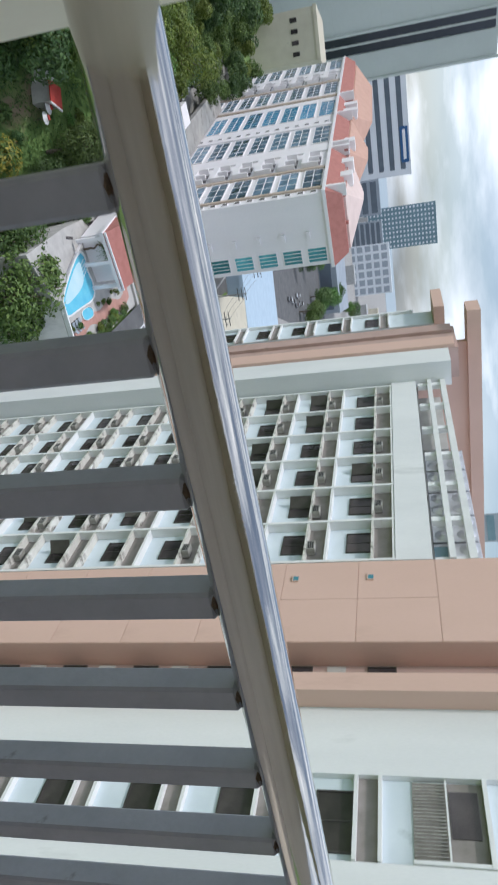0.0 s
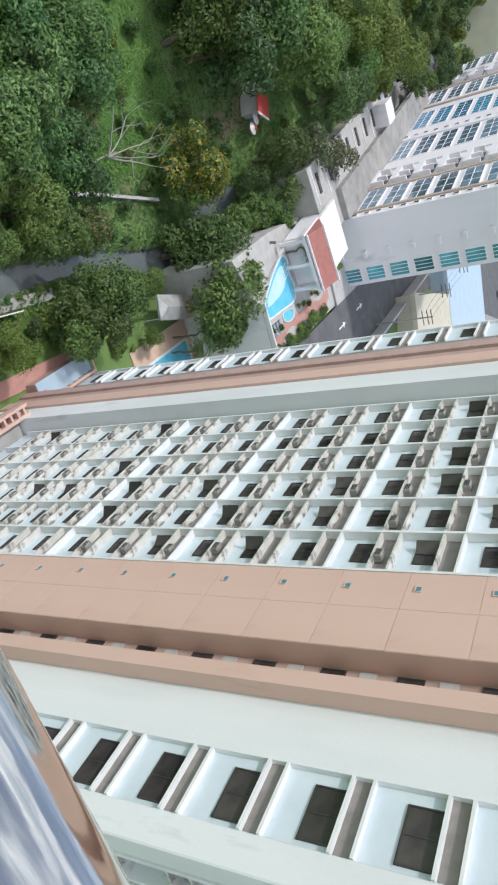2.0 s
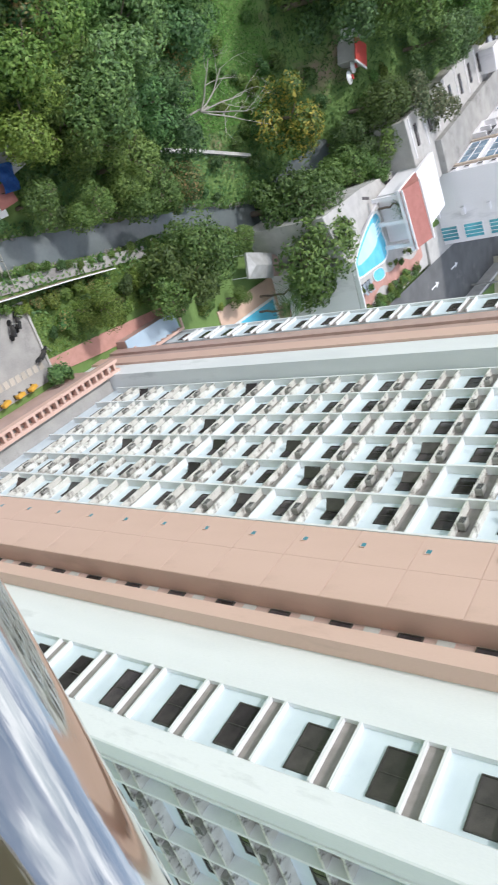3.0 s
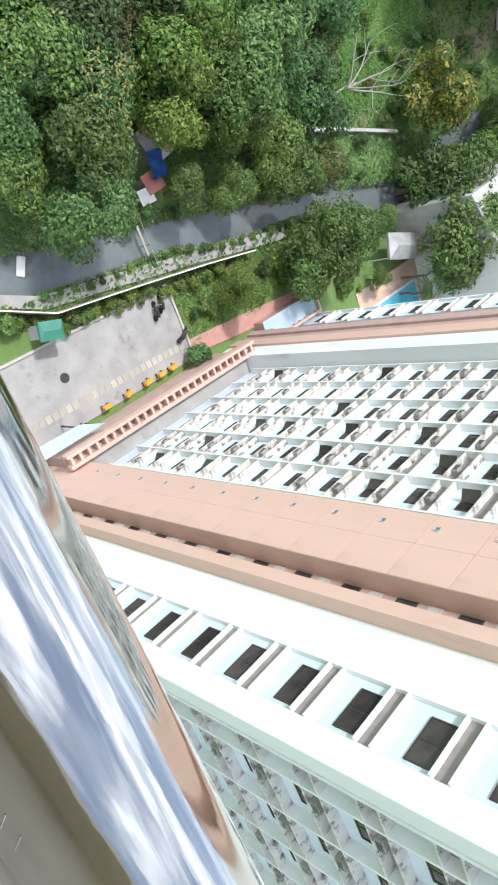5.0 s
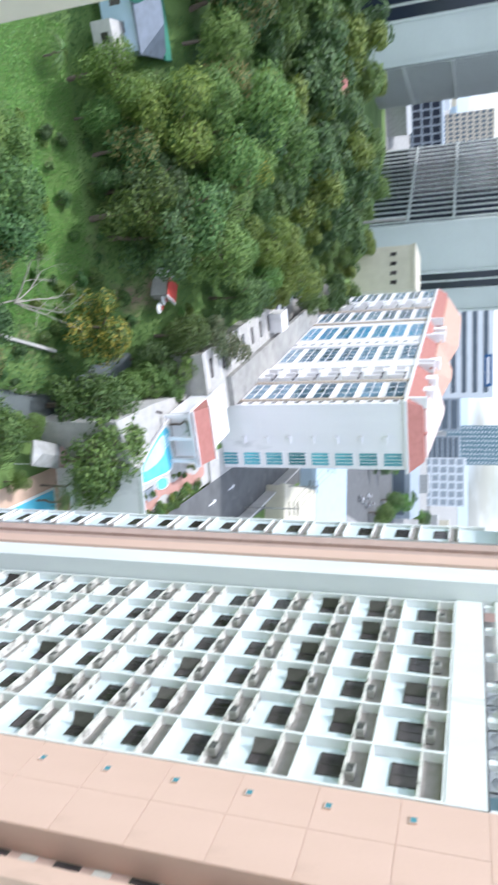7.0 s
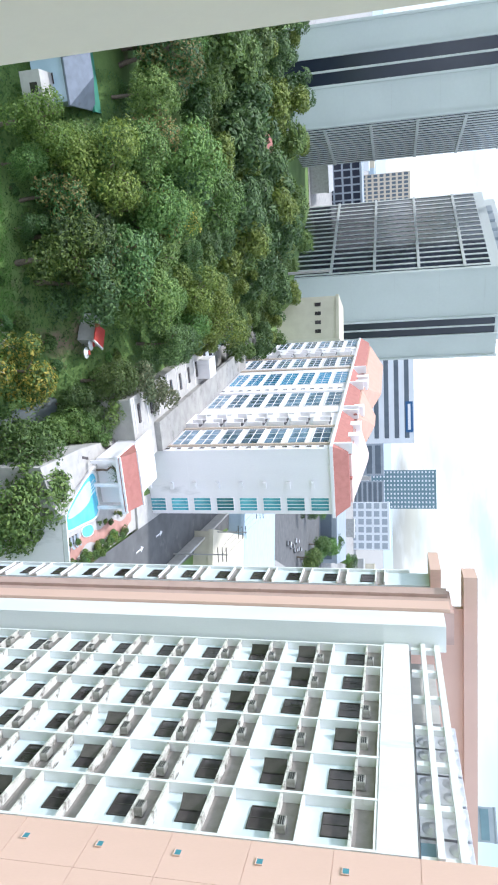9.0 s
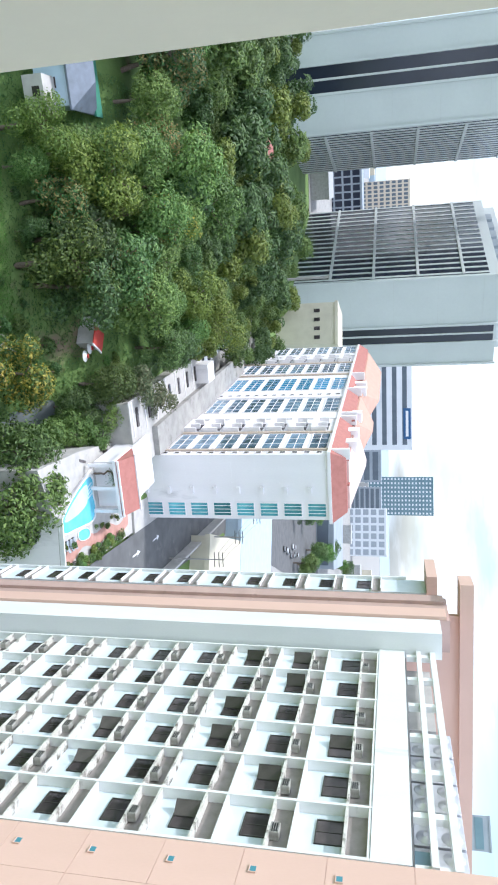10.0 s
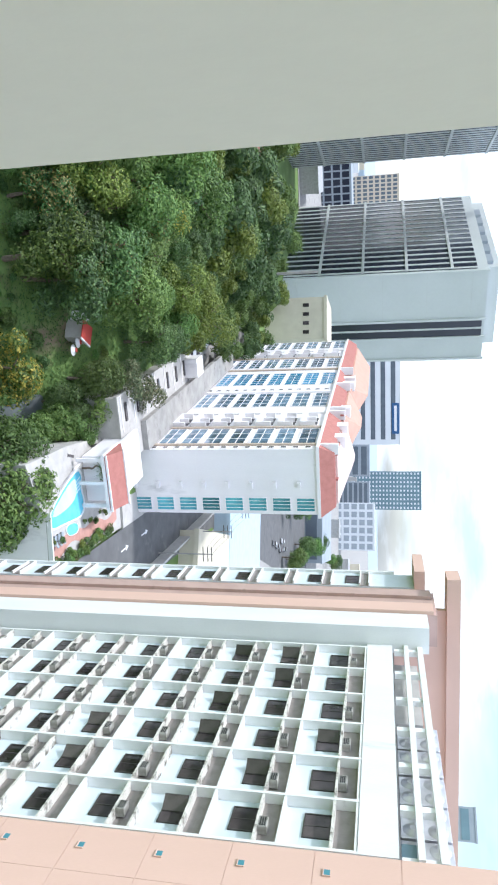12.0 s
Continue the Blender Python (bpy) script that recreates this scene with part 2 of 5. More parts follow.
M_BARK = mat("bark", (0.22, 0.17, 0.13), (0.12, 0.09, 0.07), 0.95, scale=6, fine=40, bump=0.6)
M_DEAD = mat("bleached_dead_wood", (0.46, 0.43, 0.38), (0.33, 0.30, 0.26), 0.9, scale=5, fine=30)
M_YELLOW = mat("yellow_barrier_paint", (0.70, 0.38, 0.04), rough=0.6)
M_CAR = mat("car_paint", (0.55, 0.56, 0.58), (0.52, 0.53, 0.55), 0.25, rand=0.6, bump=0)
M_TYRE = mat("tyre_rubber", (0.03, 0.03, 0.03), rough=0.9)
L_GREEN = leaf_mat("green_leaves", (0.060, 0.115, 0.026), (0.112, 0.205, 0.045), (0.190, 0.290, 0.070))
L_DEEP = leaf_mat("deep_green_leaves", (0.044, 0.090, 0.026), (0.082, 0.165, 0.046), (0.150, 0.250, 0.072))
L_LIME = leaf_mat("yellow_green_leaves", (0.060, 0.107, 0.014), (0.130, 0.202, 0.030), (0.226, 0.297, 0.060))
L_GOLD = leaf_mat("golden_green_leaves", (0.049, 0.107, 0.020), (0.132, 0.214, 0.033), (0.594, 0.446, 0.066))
L_RUSTY = leaf_mat("russet_green_leaves", (0.041, 0.099, 0.030), (0.099, 0.214, 0.049), (0.396, 0.247, 0.099))
L_GREY = leaf_mat("sparse_grey_green_leaves", (0.083, 0.124, 0.049), (0.165, 0.214, 0.091), (0.314, 0.314, 0.165))
L_GRASS = leaf_mat("grass_blades", (0.056, 0.136, 0.019), (0.113, 0.249, 0.040), (0.192, 0.353, 0.072))


# ---- mesh helpers ----
def box(bm, x0, x1, y0, y1, z0, z1):
    """A block between two corners; returns its vertices."""
    v = [bm.verts.new(p) for p in ((x0, y0, z0), (x1, y0, z0), (x1, y1, z0), (x0, y1, z0), (x0, y0, z1), (x1, y0, z1), (x1, y1, z1), (x0, y1, z1))]
    for f in ((3, 2, 1, 0), (4, 5, 6, 7), (0, 1, 5, 4), (1, 2, 6, 5), (2, 3, 7, 6), (3, 0, 4, 7)):
        bm.faces.new([v[i] for i in f])
    return v


def tube(bm, a, b, ra, rb=None, n=10, cap=True):
    """A tapered round bar from a to b."""
    rb = ra if rb is None else rb
    a, b = Vector(a), Vector(b)
    q = (b - a).to_track_quat("Z", "Y")
    rings = []
    for c, r in ((a, ra), (b, rb)):
        rings.append([bm.verts.new(c + q @ Vector((r * math.cos(2 * math.pi * i / n), r * math.sin(2 * math.pi * i / n), 0))) for i in range(n)])
    for i in range(n):
        f = bm.faces.new((rings[0][i], rings[0][(i + 1) % n], rings[1][(i + 1) % n], rings[1][i]))
        f.smooth = True
    if cap:
        bm.faces.new([bm.verts.new(v.co) for v in rings[0][::-1]])
        bm.faces.new([bm.verts.new(v.co) for v in rings[1]])


def mesh_of(bm, name, material, bevel=0.0):
    if bevel:
        bmesh.ops.bevel(bm, geom=bm.edges[:], offset=bevel, segments=1, affect="EDGES", clamp_overlap=True)
    me = bpy.data.meshes.new(name)
    bm.normal_update()
    bm.to_mesh(me)
    bm.free()
    me.materials.append(material)
    return me


def part(name, bm, material, parent, label="", bevel=0.0):
    ob = new(name, mesh_of(bm, name, material, bevel))
    ob.parent = parent
    if label:
        ob["label"] = label
    return ob


def share(name, me, parent, m=None, label=""):
    """One more object on a mesh that is already made."""
    ob = new(name, me)
    ob.parent = parent
    if m is not None:
        ob.matrix_basis = m
    if label:
        ob["label"] = label
    return ob


def boxed(name, dims, material, parent=None, label="", bevel=0.0):
    bm = bmesh.new()
    box(bm, *dims)
    return part(name, bm, material, parent, label, bevel)


def thing(name, at, label, category, group="", kind="", turn=0.0):
    ob = new(name)
    ob.matrix_basis = pose(at[0], at[1], at[2], 0, 0, turn)
    return tagged(ob, label, category, group, kind)

# ---- ground ----
CREEK = [(0.6, 4, 2.6), (1.6, 14, 2.6), (2.5, 22, 2.5), (3.4, 30, 2.3), (4.2, 38, 1.7), (5.5, 45, 2.2), (6.7, 54, 1.7), (8.0, 63, 1.6),
         (10.6, 71, 2.3), (11.4, 77, 2.3), (8.6, 83, 2.2), (6.6, 89, 2.1)]


def creek_at(y):
    for (xa, ya, wa), (xb, yb, wb) in zip(CREEK, CREEK[1:]):
        if ya <= y <= yb:
            k = (y - ya) / (yb - ya)
            return xa + k * (xb - xa), wa + k * (wb - wa)
    return None


def ground_z(x, y):
    k = min(1, max(0, (y - 78) / 24))
    z = 12 * k * k * (3 - 2 * k)
    c = creek_at(y)
    if c:
        d = abs(x - c[0]) / (c[1] * 0.5)
        if d < 1.7:
            z -= 1.5 * min(1.0, max(0.0, (1.7 - d) / 0.7))
    if y < 140 and x < 12:
        z += 0.5 * noise.noise(Vector((x * 0.09, y * 0.09, 0.3)))*(1 if x < 1 else 0)
    return z


def steps(a, b, n):
    return [a + (b - a) * i / n for i in range(n)]


GX = [-4500, -2500, -1200, -600, -300, -180] + steps(-120, -36, 24) + steps(-36, 34, 60) + steps(34, 140, 22) + [140, 200, 350, 700, 1500, 2500, 4500]
GY = [-900, -300, -80, -30] + steps(-10, 6, 6) + steps(6, 110, 88) + steps(110, 260, 24) + [260, 330, 450, 700, 1100, 1600, 2400, 3500, 4800]
bm = bmesh.new()
gv = [[bm.verts.new((x, y, ground_z(x, y))) for x in GX] for y in GY]
for j in range(len(GY) - 1):
    for i in range(len(GX) - 1):
        bm.faces.new((gv[j][i], gv[j][i + 1], gv[j + 1][i + 1], gv[j + 1][i])).smooth = True
M_GROUND = mat("grass_and_bare_soil", (0.17, 0.26, 0.075), (0.10, 0.17, 0.045), 0.95, scale=0.12, fine=3.0, bump=0.6, stain=(0.22, 0.17, 0.11), stain_scale=0.11, stain_cut=0.57)
ground = tagged(part("ground", bm, M_GROUND, None), "uneven grass and bare brown soil", "ground", kind="structure")

bm = bmesh.new()
left, right = [], []
for i, (x, y, w) in enumerate(CREEK):
    left.append(bm.verts.new((x - w * 0.72, y, -0.75 if y < 80 else ground_z(x, y) + 0.5)))
    right.append(bm.verts.new((x + w * 0.72, y, -0.75 if y < 80 else ground_z(x, y) + 0.5)))
for i in range(len(CREEK) - 1):
    bm.faces.new((left[i], right[i], right[i + 1], left[i + 1]))
tagged(part("water", bm, M_WATER, None), "still grey-green creek water between muddy banks", "water", kind="structure")

bm = bmesh.new()
box(bm, -4400, 4400, 1750, 4790, 11.5, 12.6)
M_SEA = mat("far_sea", (0.30, 0.38, 0.42), (0.26, 0.34, 0.39), 0.3, scale=0.002, fine=0.02, bump=0)
tagged(part("water", bm, M_SEA, None), "pale hazy bay in the far distance", "water", kind="structure")

tagged(boxed("pavement", (-1500, 1500, 340, 1745, 11.3, 12.25), M_CONC), "grey built-up ground between the far blocks", "pavement", kind="structure")
tagged(boxed("pavement", (42, 170, 135, 339, 11.3, 12.037), M_CONC), "worn grey concrete ground beside the street", "pavement", kind="structure")

# ---- salmon and white apartment block ----
apt = thing("apartment_building", (17.4, 0, 0), "tall white and salmon apartment block with recessed window grid", "building")
TOP, ST, NST = 50.05, 2.8, 16         # top of the grid, storey height, storeys
COLS = [38.4 - 2.77 * i for i in range(7)]
DEEP = 0.45
# walls behind the grid and the spandrel over it
boxed("back_wall", (DEEP, DEEP + 0.3, 21.7, 38.8, 0, 51.5), M_BLUE, apt, "pale blue wall behind the grid")
boxed("spandrel", (-0.02, DEEP - 0.003, 21.7, 38.8, TOP + 0.02, 51.5), M_WHITE, apt)
boxed("core_wall", (0.9, 26, 9.2, 51.99, 0, 51.0), M_WHITE, apt)
for y in COLS:
    boxed("mullion", (-0.02, DEEP - 0.002, y - 0.07, y + 0.07, 5.2, TOP + 0.015), M_TRIM, apt)
bm = bmesh.new()
box(bm, 0.012, DEEP - 0.004, 21.83, 38.33, -0.1, 0)
slab_me = mesh_of(bm, "slab", M_TRIM)
bm = bmesh.new()
box(bm, 0.012, DEEP - 0.004, 21.83, 38.33, -0.1, 0)
slab_old_me = mesh_of(bm, "slab", M_MOULD)
bm = bmesh.new()
box(bm, 0.012, DEEP - 0.004, 21.83, 38.33, -0.1, 0)
slab_low_me = mesh_of(bm, "ledge", M_MOULD)
# thin dark grey sheet over the back wall, below each slab
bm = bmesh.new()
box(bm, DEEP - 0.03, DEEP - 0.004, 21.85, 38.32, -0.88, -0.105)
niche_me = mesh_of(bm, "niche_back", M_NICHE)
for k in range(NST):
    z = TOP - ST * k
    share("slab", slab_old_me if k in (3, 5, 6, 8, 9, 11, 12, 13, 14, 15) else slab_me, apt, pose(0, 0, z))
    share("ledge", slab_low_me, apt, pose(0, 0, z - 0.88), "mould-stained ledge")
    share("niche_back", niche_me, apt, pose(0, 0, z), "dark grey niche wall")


def window_meshes(w, h, glass, frame_mat, bars=1, deep=0.06, rim=0.05, cross=False):
    """Frame and glass of a window lying in the plane x = 0 and facing -x, its corner at the origin."""
    fb = bmesh.new()
    box(fb, -deep, 0, 0, w, 0, rim)
    box(fb, -deep, 0, 0, w, h - rim, h)
    box(fb, -deep * 0.97, -0.001, 0.001, rim, rim - 0.004, h - rim + 0.004)
    box(fb, -deep * 0.97, -0.001, w - rim, w - 0.001, rim - 0.004, h - rim + 0.004)
    bb = bmesh.new()
    box(bb, -deep * 0.7, -0.002, -rim * 0.4, rim * 0.4, rim - 0.004, h - rim + 0.004)
    if cross:
        box(fb, -deep * 0.9, -0.003, rim - 0.004, w - rim + 0.004, h * 0.48, h * 0.48 + rim * 0.7)
    gb = bmesh.new()
    box(gb, -deep * 0.45, -deep * 0.2, rim + 0.001, w - rim - 0.001, rim + 0.001, h - rim - 0.001)
    return mesh_of(fb, "window_frame", frame_mat), mesh_of(gb, "pane", glass), mesh_of(bb, "glazing_bar", frame_mat), [w * (i + 1) / (bars + 1) for i in range(bars)]


def put_window(parent, meshes, m):
    f = share("window", meshes[0], parent, m)
    share("pane", meshes[1], f)
    for y in meshes[3]:
        share("glazing_bar", meshes[2], f, pose(0, y, 0))
    return f


def ac_unit():
    """A window air conditioner: louvred case, dark coil, bracket."""
    t = thing("air_conditioner", (0, 0, 0), "boxy aged white air conditioner in a wall niche", "air conditioner", "air conditioners in the wall niches")
    bm = bmesh.new()
    box(bm, -0.30, 0.12, -0.31, 0.31, 0.0, 0.42)
    part("case", bm, M_ACW, t, bevel=0.015)
    bm = bmesh.new()
    box(bm, -0.312, -0.301, -0.25, 0.25, 0.05, 0.37)
    part("coil", bm, M_ACG, t, "dark dusty coil")
    bm = bmesh.new()
    for i in range(4):
        box(bm, -0.322, -0.3125, -0.27, 0.27, 0.055 + i * 0.095, 0.073 + i * 0.095)
    for y in (-0.28, 0.28):
        box(bm, -0.322, -0.302, y - 0.012, y + 0.012, 0.04, 0.39)
    part("grille", bm, M_ACW, t)
    t.scale = (0.86, 0.86, 0.86)
    return t


bm = bmesh.new()
box(bm, -0.015, 0.015, 0, 0.05, 0, 0.99)
box(bm, -0.015, 0.015, 0.58, 0.63, 0, 0.99)
box(bm, -0.015, 0.015, 0.051, 0.579, 0, 0.05)
box(bm, -0.015, 0.015, 0.051, 0.579, 0.94, 0.99)
box(bm, -0.006, 0.006, 0.051, 0.579, 0.051, 0.939)
sash_me = mesh_of(bm, "sash", M_GLASS)
WIN = window_meshes(1.32, 1.05, M_GLASS, M_FRAME, 1)
ac0 = ac_unit()
rng = random.Random(4)
first = True
for k in range(NST):
    z = TOP - ST * k
    for c in range(6):
        y = COLS[c + 1]
        w = put_window(apt, WIN, pose(DEEP, y + 1.02, z - 2.06))
        if rng.random() < 0.2:
            share("sash", sash_me, w, pose(-0.06, 0.66, 0.03, 0, 0, rng.uniform(25, 60)), "open dark sash")
        if rng.random() < 0.88:
            m = pose(17.4 + 0.31 + rng.uniform(-0.06, 0.03), y + 1.15 + rng.uniform(-0.12, 0.3), z - 0.88, 0, 0, rng.uniform(-4, 4))
            if first:
                ac0.matrix_basis, first = m @ Matrix.Scale(0.86, 4), False
            else:
                copy_thing(ac0, m)

# white fin, pink pier and the strip of windows past it
boxed("fin", (-1.13, 0.44, 38.8, 40.9, 0, 53.6), M_WHITE, apt, "white projecting fin")
# pier and recess wall take the duller salmon in place of their shade
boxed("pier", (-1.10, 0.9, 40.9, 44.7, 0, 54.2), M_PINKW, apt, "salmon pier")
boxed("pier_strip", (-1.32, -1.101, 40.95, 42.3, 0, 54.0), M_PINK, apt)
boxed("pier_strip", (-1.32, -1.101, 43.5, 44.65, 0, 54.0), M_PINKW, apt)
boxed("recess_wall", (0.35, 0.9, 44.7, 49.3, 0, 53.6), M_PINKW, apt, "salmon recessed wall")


def window_strip(ya, yb, z_top, n, x, win_y, win_w):
    """A column of windows between slabs: one window and one blind niche a storey."""
    boxed("strip_wall", (x + 0.22, 0.9, ya, yb, 0.5, z_top + 3.2), M_BLUE, apt, "pale blue recessed wall")
    wm = window_meshes(win_w, 1.05, M_GLASS, M_FRAME, 1)
    sb = bmesh.new()
    box(sb, x - 0.03, x + 0.218, ya + 0.002, yb - 0.002, -0.1, 0)
    sm = mesh_of(sb, "slab", M_TRIM)
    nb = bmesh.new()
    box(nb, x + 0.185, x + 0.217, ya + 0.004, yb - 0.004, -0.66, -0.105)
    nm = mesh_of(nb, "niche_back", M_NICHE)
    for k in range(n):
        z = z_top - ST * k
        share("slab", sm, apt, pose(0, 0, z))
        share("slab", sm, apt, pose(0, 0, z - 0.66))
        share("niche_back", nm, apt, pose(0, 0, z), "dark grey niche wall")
        put_window(apt, wm, pose(x + 0.22, win_y, z - 1.82))


window_strip(49.3, 52.0, 50.0, 17, 0.0, 49.75, 1.6)
boxed("edge_wall", (0.0, 26, 52.0, 52.2, 0, 51.8), M_WHITE, apt)
boxed("roof_cap", (-1.1, 6, 49.0, 53.2, 53.201, 53.95), M_PINK, apt, "salmon roof cap")

# salmon block with vents, laid out in panels
boxed("vent_block", (-0.78, 0.9, 16.48, 20.68, 0, 57), M_PINK, apt, "salmon projecting block")
bm = bmesh.new()
box(bm, -0.805, -0.781, 16.5, 18.585, 0, ST - 0.02)
pan_a = mesh_of(bm, "panel", M_PINK)
bm = bmesh.new()
box(bm, -0.805, -0.781, 18.6, 20.66, 0, ST - 0.02)
pan_b = mesh_of(bm, "panel", M_PINK)
M_VENT = mat("teal_vent_mesh", (0.07, 0.26, 0.32), rough=0.4)
bm = bmesh.new()
box(bm, -0.815, -0.806, 19.60, 19.88, 0.34, 0.54)
vent_me = mesh_of(bm, "vent", M_VENT)
bm = bmesh.new()
box(bm, -0.86, -0.8155, 19.57, 19.91, 0.31, 0.339)
box(bm, -0.86, -0.8155, 19.57, 19.599, 0.3395, 0.56)
vrim_me = mesh_of(bm, "vent_rim", M_PINK)
for k in range(17):
    z = 48.75 - ST * k
    share("panel", pan_a, apt, pose(0, 0, z))
    share("panel", pan_b, apt, pose(0, 0, z))
    v = share("vent", vent_me, apt, pose(0, 0, z), "small teal vent")
    share("vent_rim", vrim_me, v)
boxed("panel", (-0.805, -0.781, 16.5, 20.66, 48.75 + ST + 0.0, 57), M_PINK, apt)
# recess with narrow windows; its darker pink carries the shade
boxed("recess_back", (0.30, 0.9, 15.2, 16.48, 0, 56), M_PINKW, apt, "pink recess with shade in its colour")
RW = window_meshes(1.05, 0.95, M_GLASS, M_FRAME, 0)
bm = bmesh.new()
box(bm, 0.25, 0.298, 15.35, 16.4, 0, 0.62)
pale_me = mesh_of(bm, "panel", M_CONCL)
for k in range(18):
    z = 49.6 - ST * k
    put_window(apt, RW, pose(0.30, 15.35, z - 0.55))
    share("panel", pale_me, apt, pose(0, 0, z - 1.9), "pale infill panel")
boxed("pilaster", (-0.78, 0.9, 14.5, 15.2, 0, 54.6), M_PINK, apt, "salmon pilaster")
boxed("plain_wall", (0.0, 0.9, 12.2, 14.5, 0, 54.6), M_WHITE, apt)
window_strip(9.8, 12.2, 49.55, 17, 0.0, 10.05, 1.75)
boxed("corner_wall", (0.0, 0.9, 8.65, 9.8, 0, 55.2), M_WHITE, apt, bevel=0.05)
# barred service opening over the window strip; a dark sheet stands for its shade
boxed("opening_back", (0.19, 0.2195, 9.84, 12.16, 50.35, 52.2), M_NICHE, apt, "dark sheet for the service opening's shade")
for i in range(24):
    boxed("bar", (0.08, 0.11, 9.87 + i * 0.095, 9.895 + i * 0.095, 50.36, 51.22), M_ACW, apt)
boxed("rail", (0.06, 0.13, 9.83, 12.17, 51.221, 51.27), M_TRIM, apt)
boxed("pane", (0.16, 0.189, 10.6, 11.9, 51.32, 52.05), M_GLASS, apt)
boxed("slab", (-0.03, 0.218, 9.802, 12.198, 52.2, 52.32), M_TRIM, apt)
boxed("post", (-0.02, 0.18, 9.81, 9.9, 50.33, 52.199), M_TRIM, apt)

# the face round the corner
RCOLS = [19.6 - 17.4 + 2.8 * i for i in range(9)]
boxed("end_wall", (0.9, 26, 9.1, 9.19, 0, 53), M_BLUE, apt, "pale blue end wall")
for x in [0.95] + RCOLS:
    boxed("mullion", (x - 0.07, x + 0.07, 8.6, 9.095, 0, 52.6), M_TRIM, apt)
bm = bmesh.new()
box(bm, 0.91, 26, 8.62, 9.096, -0.1, 0)
rs = mesh_of(bm, "slab", M_MOULD)
bm = bmesh.new()
box(bm, 0.91, 26, 8.62, 9.096, -0.1, 0)
rsl = mesh_of(bm, "ledge", M_MOULD)
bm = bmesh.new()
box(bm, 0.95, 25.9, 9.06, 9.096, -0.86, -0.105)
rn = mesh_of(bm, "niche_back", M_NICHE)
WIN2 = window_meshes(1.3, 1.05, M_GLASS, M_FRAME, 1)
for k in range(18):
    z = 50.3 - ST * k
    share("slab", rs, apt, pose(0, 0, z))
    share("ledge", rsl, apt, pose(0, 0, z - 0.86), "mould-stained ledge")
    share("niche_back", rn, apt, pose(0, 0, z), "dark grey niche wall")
    for x in RCOLS[:-1]:
        put_window(apt, WIN2, pose(x + 2.1, 9.1, z - 2.04, 0, 0, 90))
        if x < 14 and z > 12 and rng.random() < 0.9:
            copy_thing(ac0, pose(17.4 + x + 1.2 + rng.uniform(-0.2, 0.2), 8.92, z - 0.86, 0, 0, 90 + rng.uniform(-4, 4)))

# roof terrace: beams, posts, penthouse
boxed("roof_slab", (0.95, 26, 21.7, 43.9, 51.5, 51.6), M_CONCL, apt)
for k, y in enumerate(COLS):
    boxed("post", (0.1, 0.4, y - 0.16, y + 0.16, 51.6, 52.9), M_TRIM, apt)
boxed("roof_beam", (-0.06, 0.34, 21.7, 38.79, 52.15, 52.4), M_TRIM, apt)
boxed("roof_beam", (0.0, 0.5, 21.7, 38.79, 52.9, 53.2), M_TRIM, apt)
boxed("service_panel", (0.5, 0.55, 21.75, 23.1, 51.601, 52.14), M_TEALG, apt, "dark teal service panel")
boxed("parapet_wall", (1.2, 1.45, 32.4, 38.79, 51.6, 52.9), M_CONCL, apt)
boxed("penthouse_wall", (-0.2, 18, 44.0, 44.4, 51.5, 55.0), M_PINK, apt, "salmon penthouse wall")
boxed("penthouse_cap", (-2.45, 18.6, 43.5, 45.4, 55.0, 55.85), M_PINK, apt, "salmon penthouse cap")

# stainless tanks on the terrace
tank = thing("water_tank", (18.9, 23.0, 51.6), "dimpled stainless panel water tank on the roof", "water tank", "roof water tanks")
bm = bmesh.new()
box(bm, -0.55, 0.95, -0.9, 0.9, 0, 1.9)
part("shell", bm, M_TANK, tank, bevel=0.03)
bm = bmesh.new()
for iy in range(2):
    for iz in range(2):
        cy0, cz0 = -0.45 + 0.9 * iy, 0.48 + 0.94 * iz
        ring = []
        for r, dx in ((0.40, -0.555), (0.30, -0.62), (0.12, -0.66)):
            ring.append([bm.verts.new((dx, cy0 + r * math.cos(a * math.pi / 6), cz0 + r * math.sin(a * math.pi / 6))) for a in range(12)])
        for ra, rb in zip(ring, ring[1:]):
            for a in range(12):
                bm.faces.new((ra[a], rb[a], rb[(a + 1) % 12], ra[(a + 1) % 12])).smooth = True
        bm.faces.new(ring[-1])
part("pressed_panel", bm, M_TANK, tank)
for i in range(1, 5):
    copy_thing(tank, pose(18.9, 23.0 + 1.95 * i, 51.6))

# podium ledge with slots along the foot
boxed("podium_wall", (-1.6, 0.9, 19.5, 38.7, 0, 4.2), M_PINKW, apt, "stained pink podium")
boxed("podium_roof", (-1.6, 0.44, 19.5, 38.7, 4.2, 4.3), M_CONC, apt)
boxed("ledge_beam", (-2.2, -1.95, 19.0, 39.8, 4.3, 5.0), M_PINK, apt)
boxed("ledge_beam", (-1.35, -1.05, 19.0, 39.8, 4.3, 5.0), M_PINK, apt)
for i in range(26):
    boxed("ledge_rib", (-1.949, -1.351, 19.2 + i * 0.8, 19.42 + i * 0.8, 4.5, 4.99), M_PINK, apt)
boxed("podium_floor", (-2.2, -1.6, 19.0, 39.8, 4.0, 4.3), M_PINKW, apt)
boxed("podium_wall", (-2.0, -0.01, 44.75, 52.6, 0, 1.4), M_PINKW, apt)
boxed("podium_roof", (-2.05, -0.012, 44.75, 52.6, 1.4, 1.5), M_BLUEROOF, apt, "pale terrace floor")
for y in (44.9, 52.3):
    boxed("ledge_beam", (-1.3, -0.015, y, y + 0.2, 2.1, 2.3), M_PINK, apt)
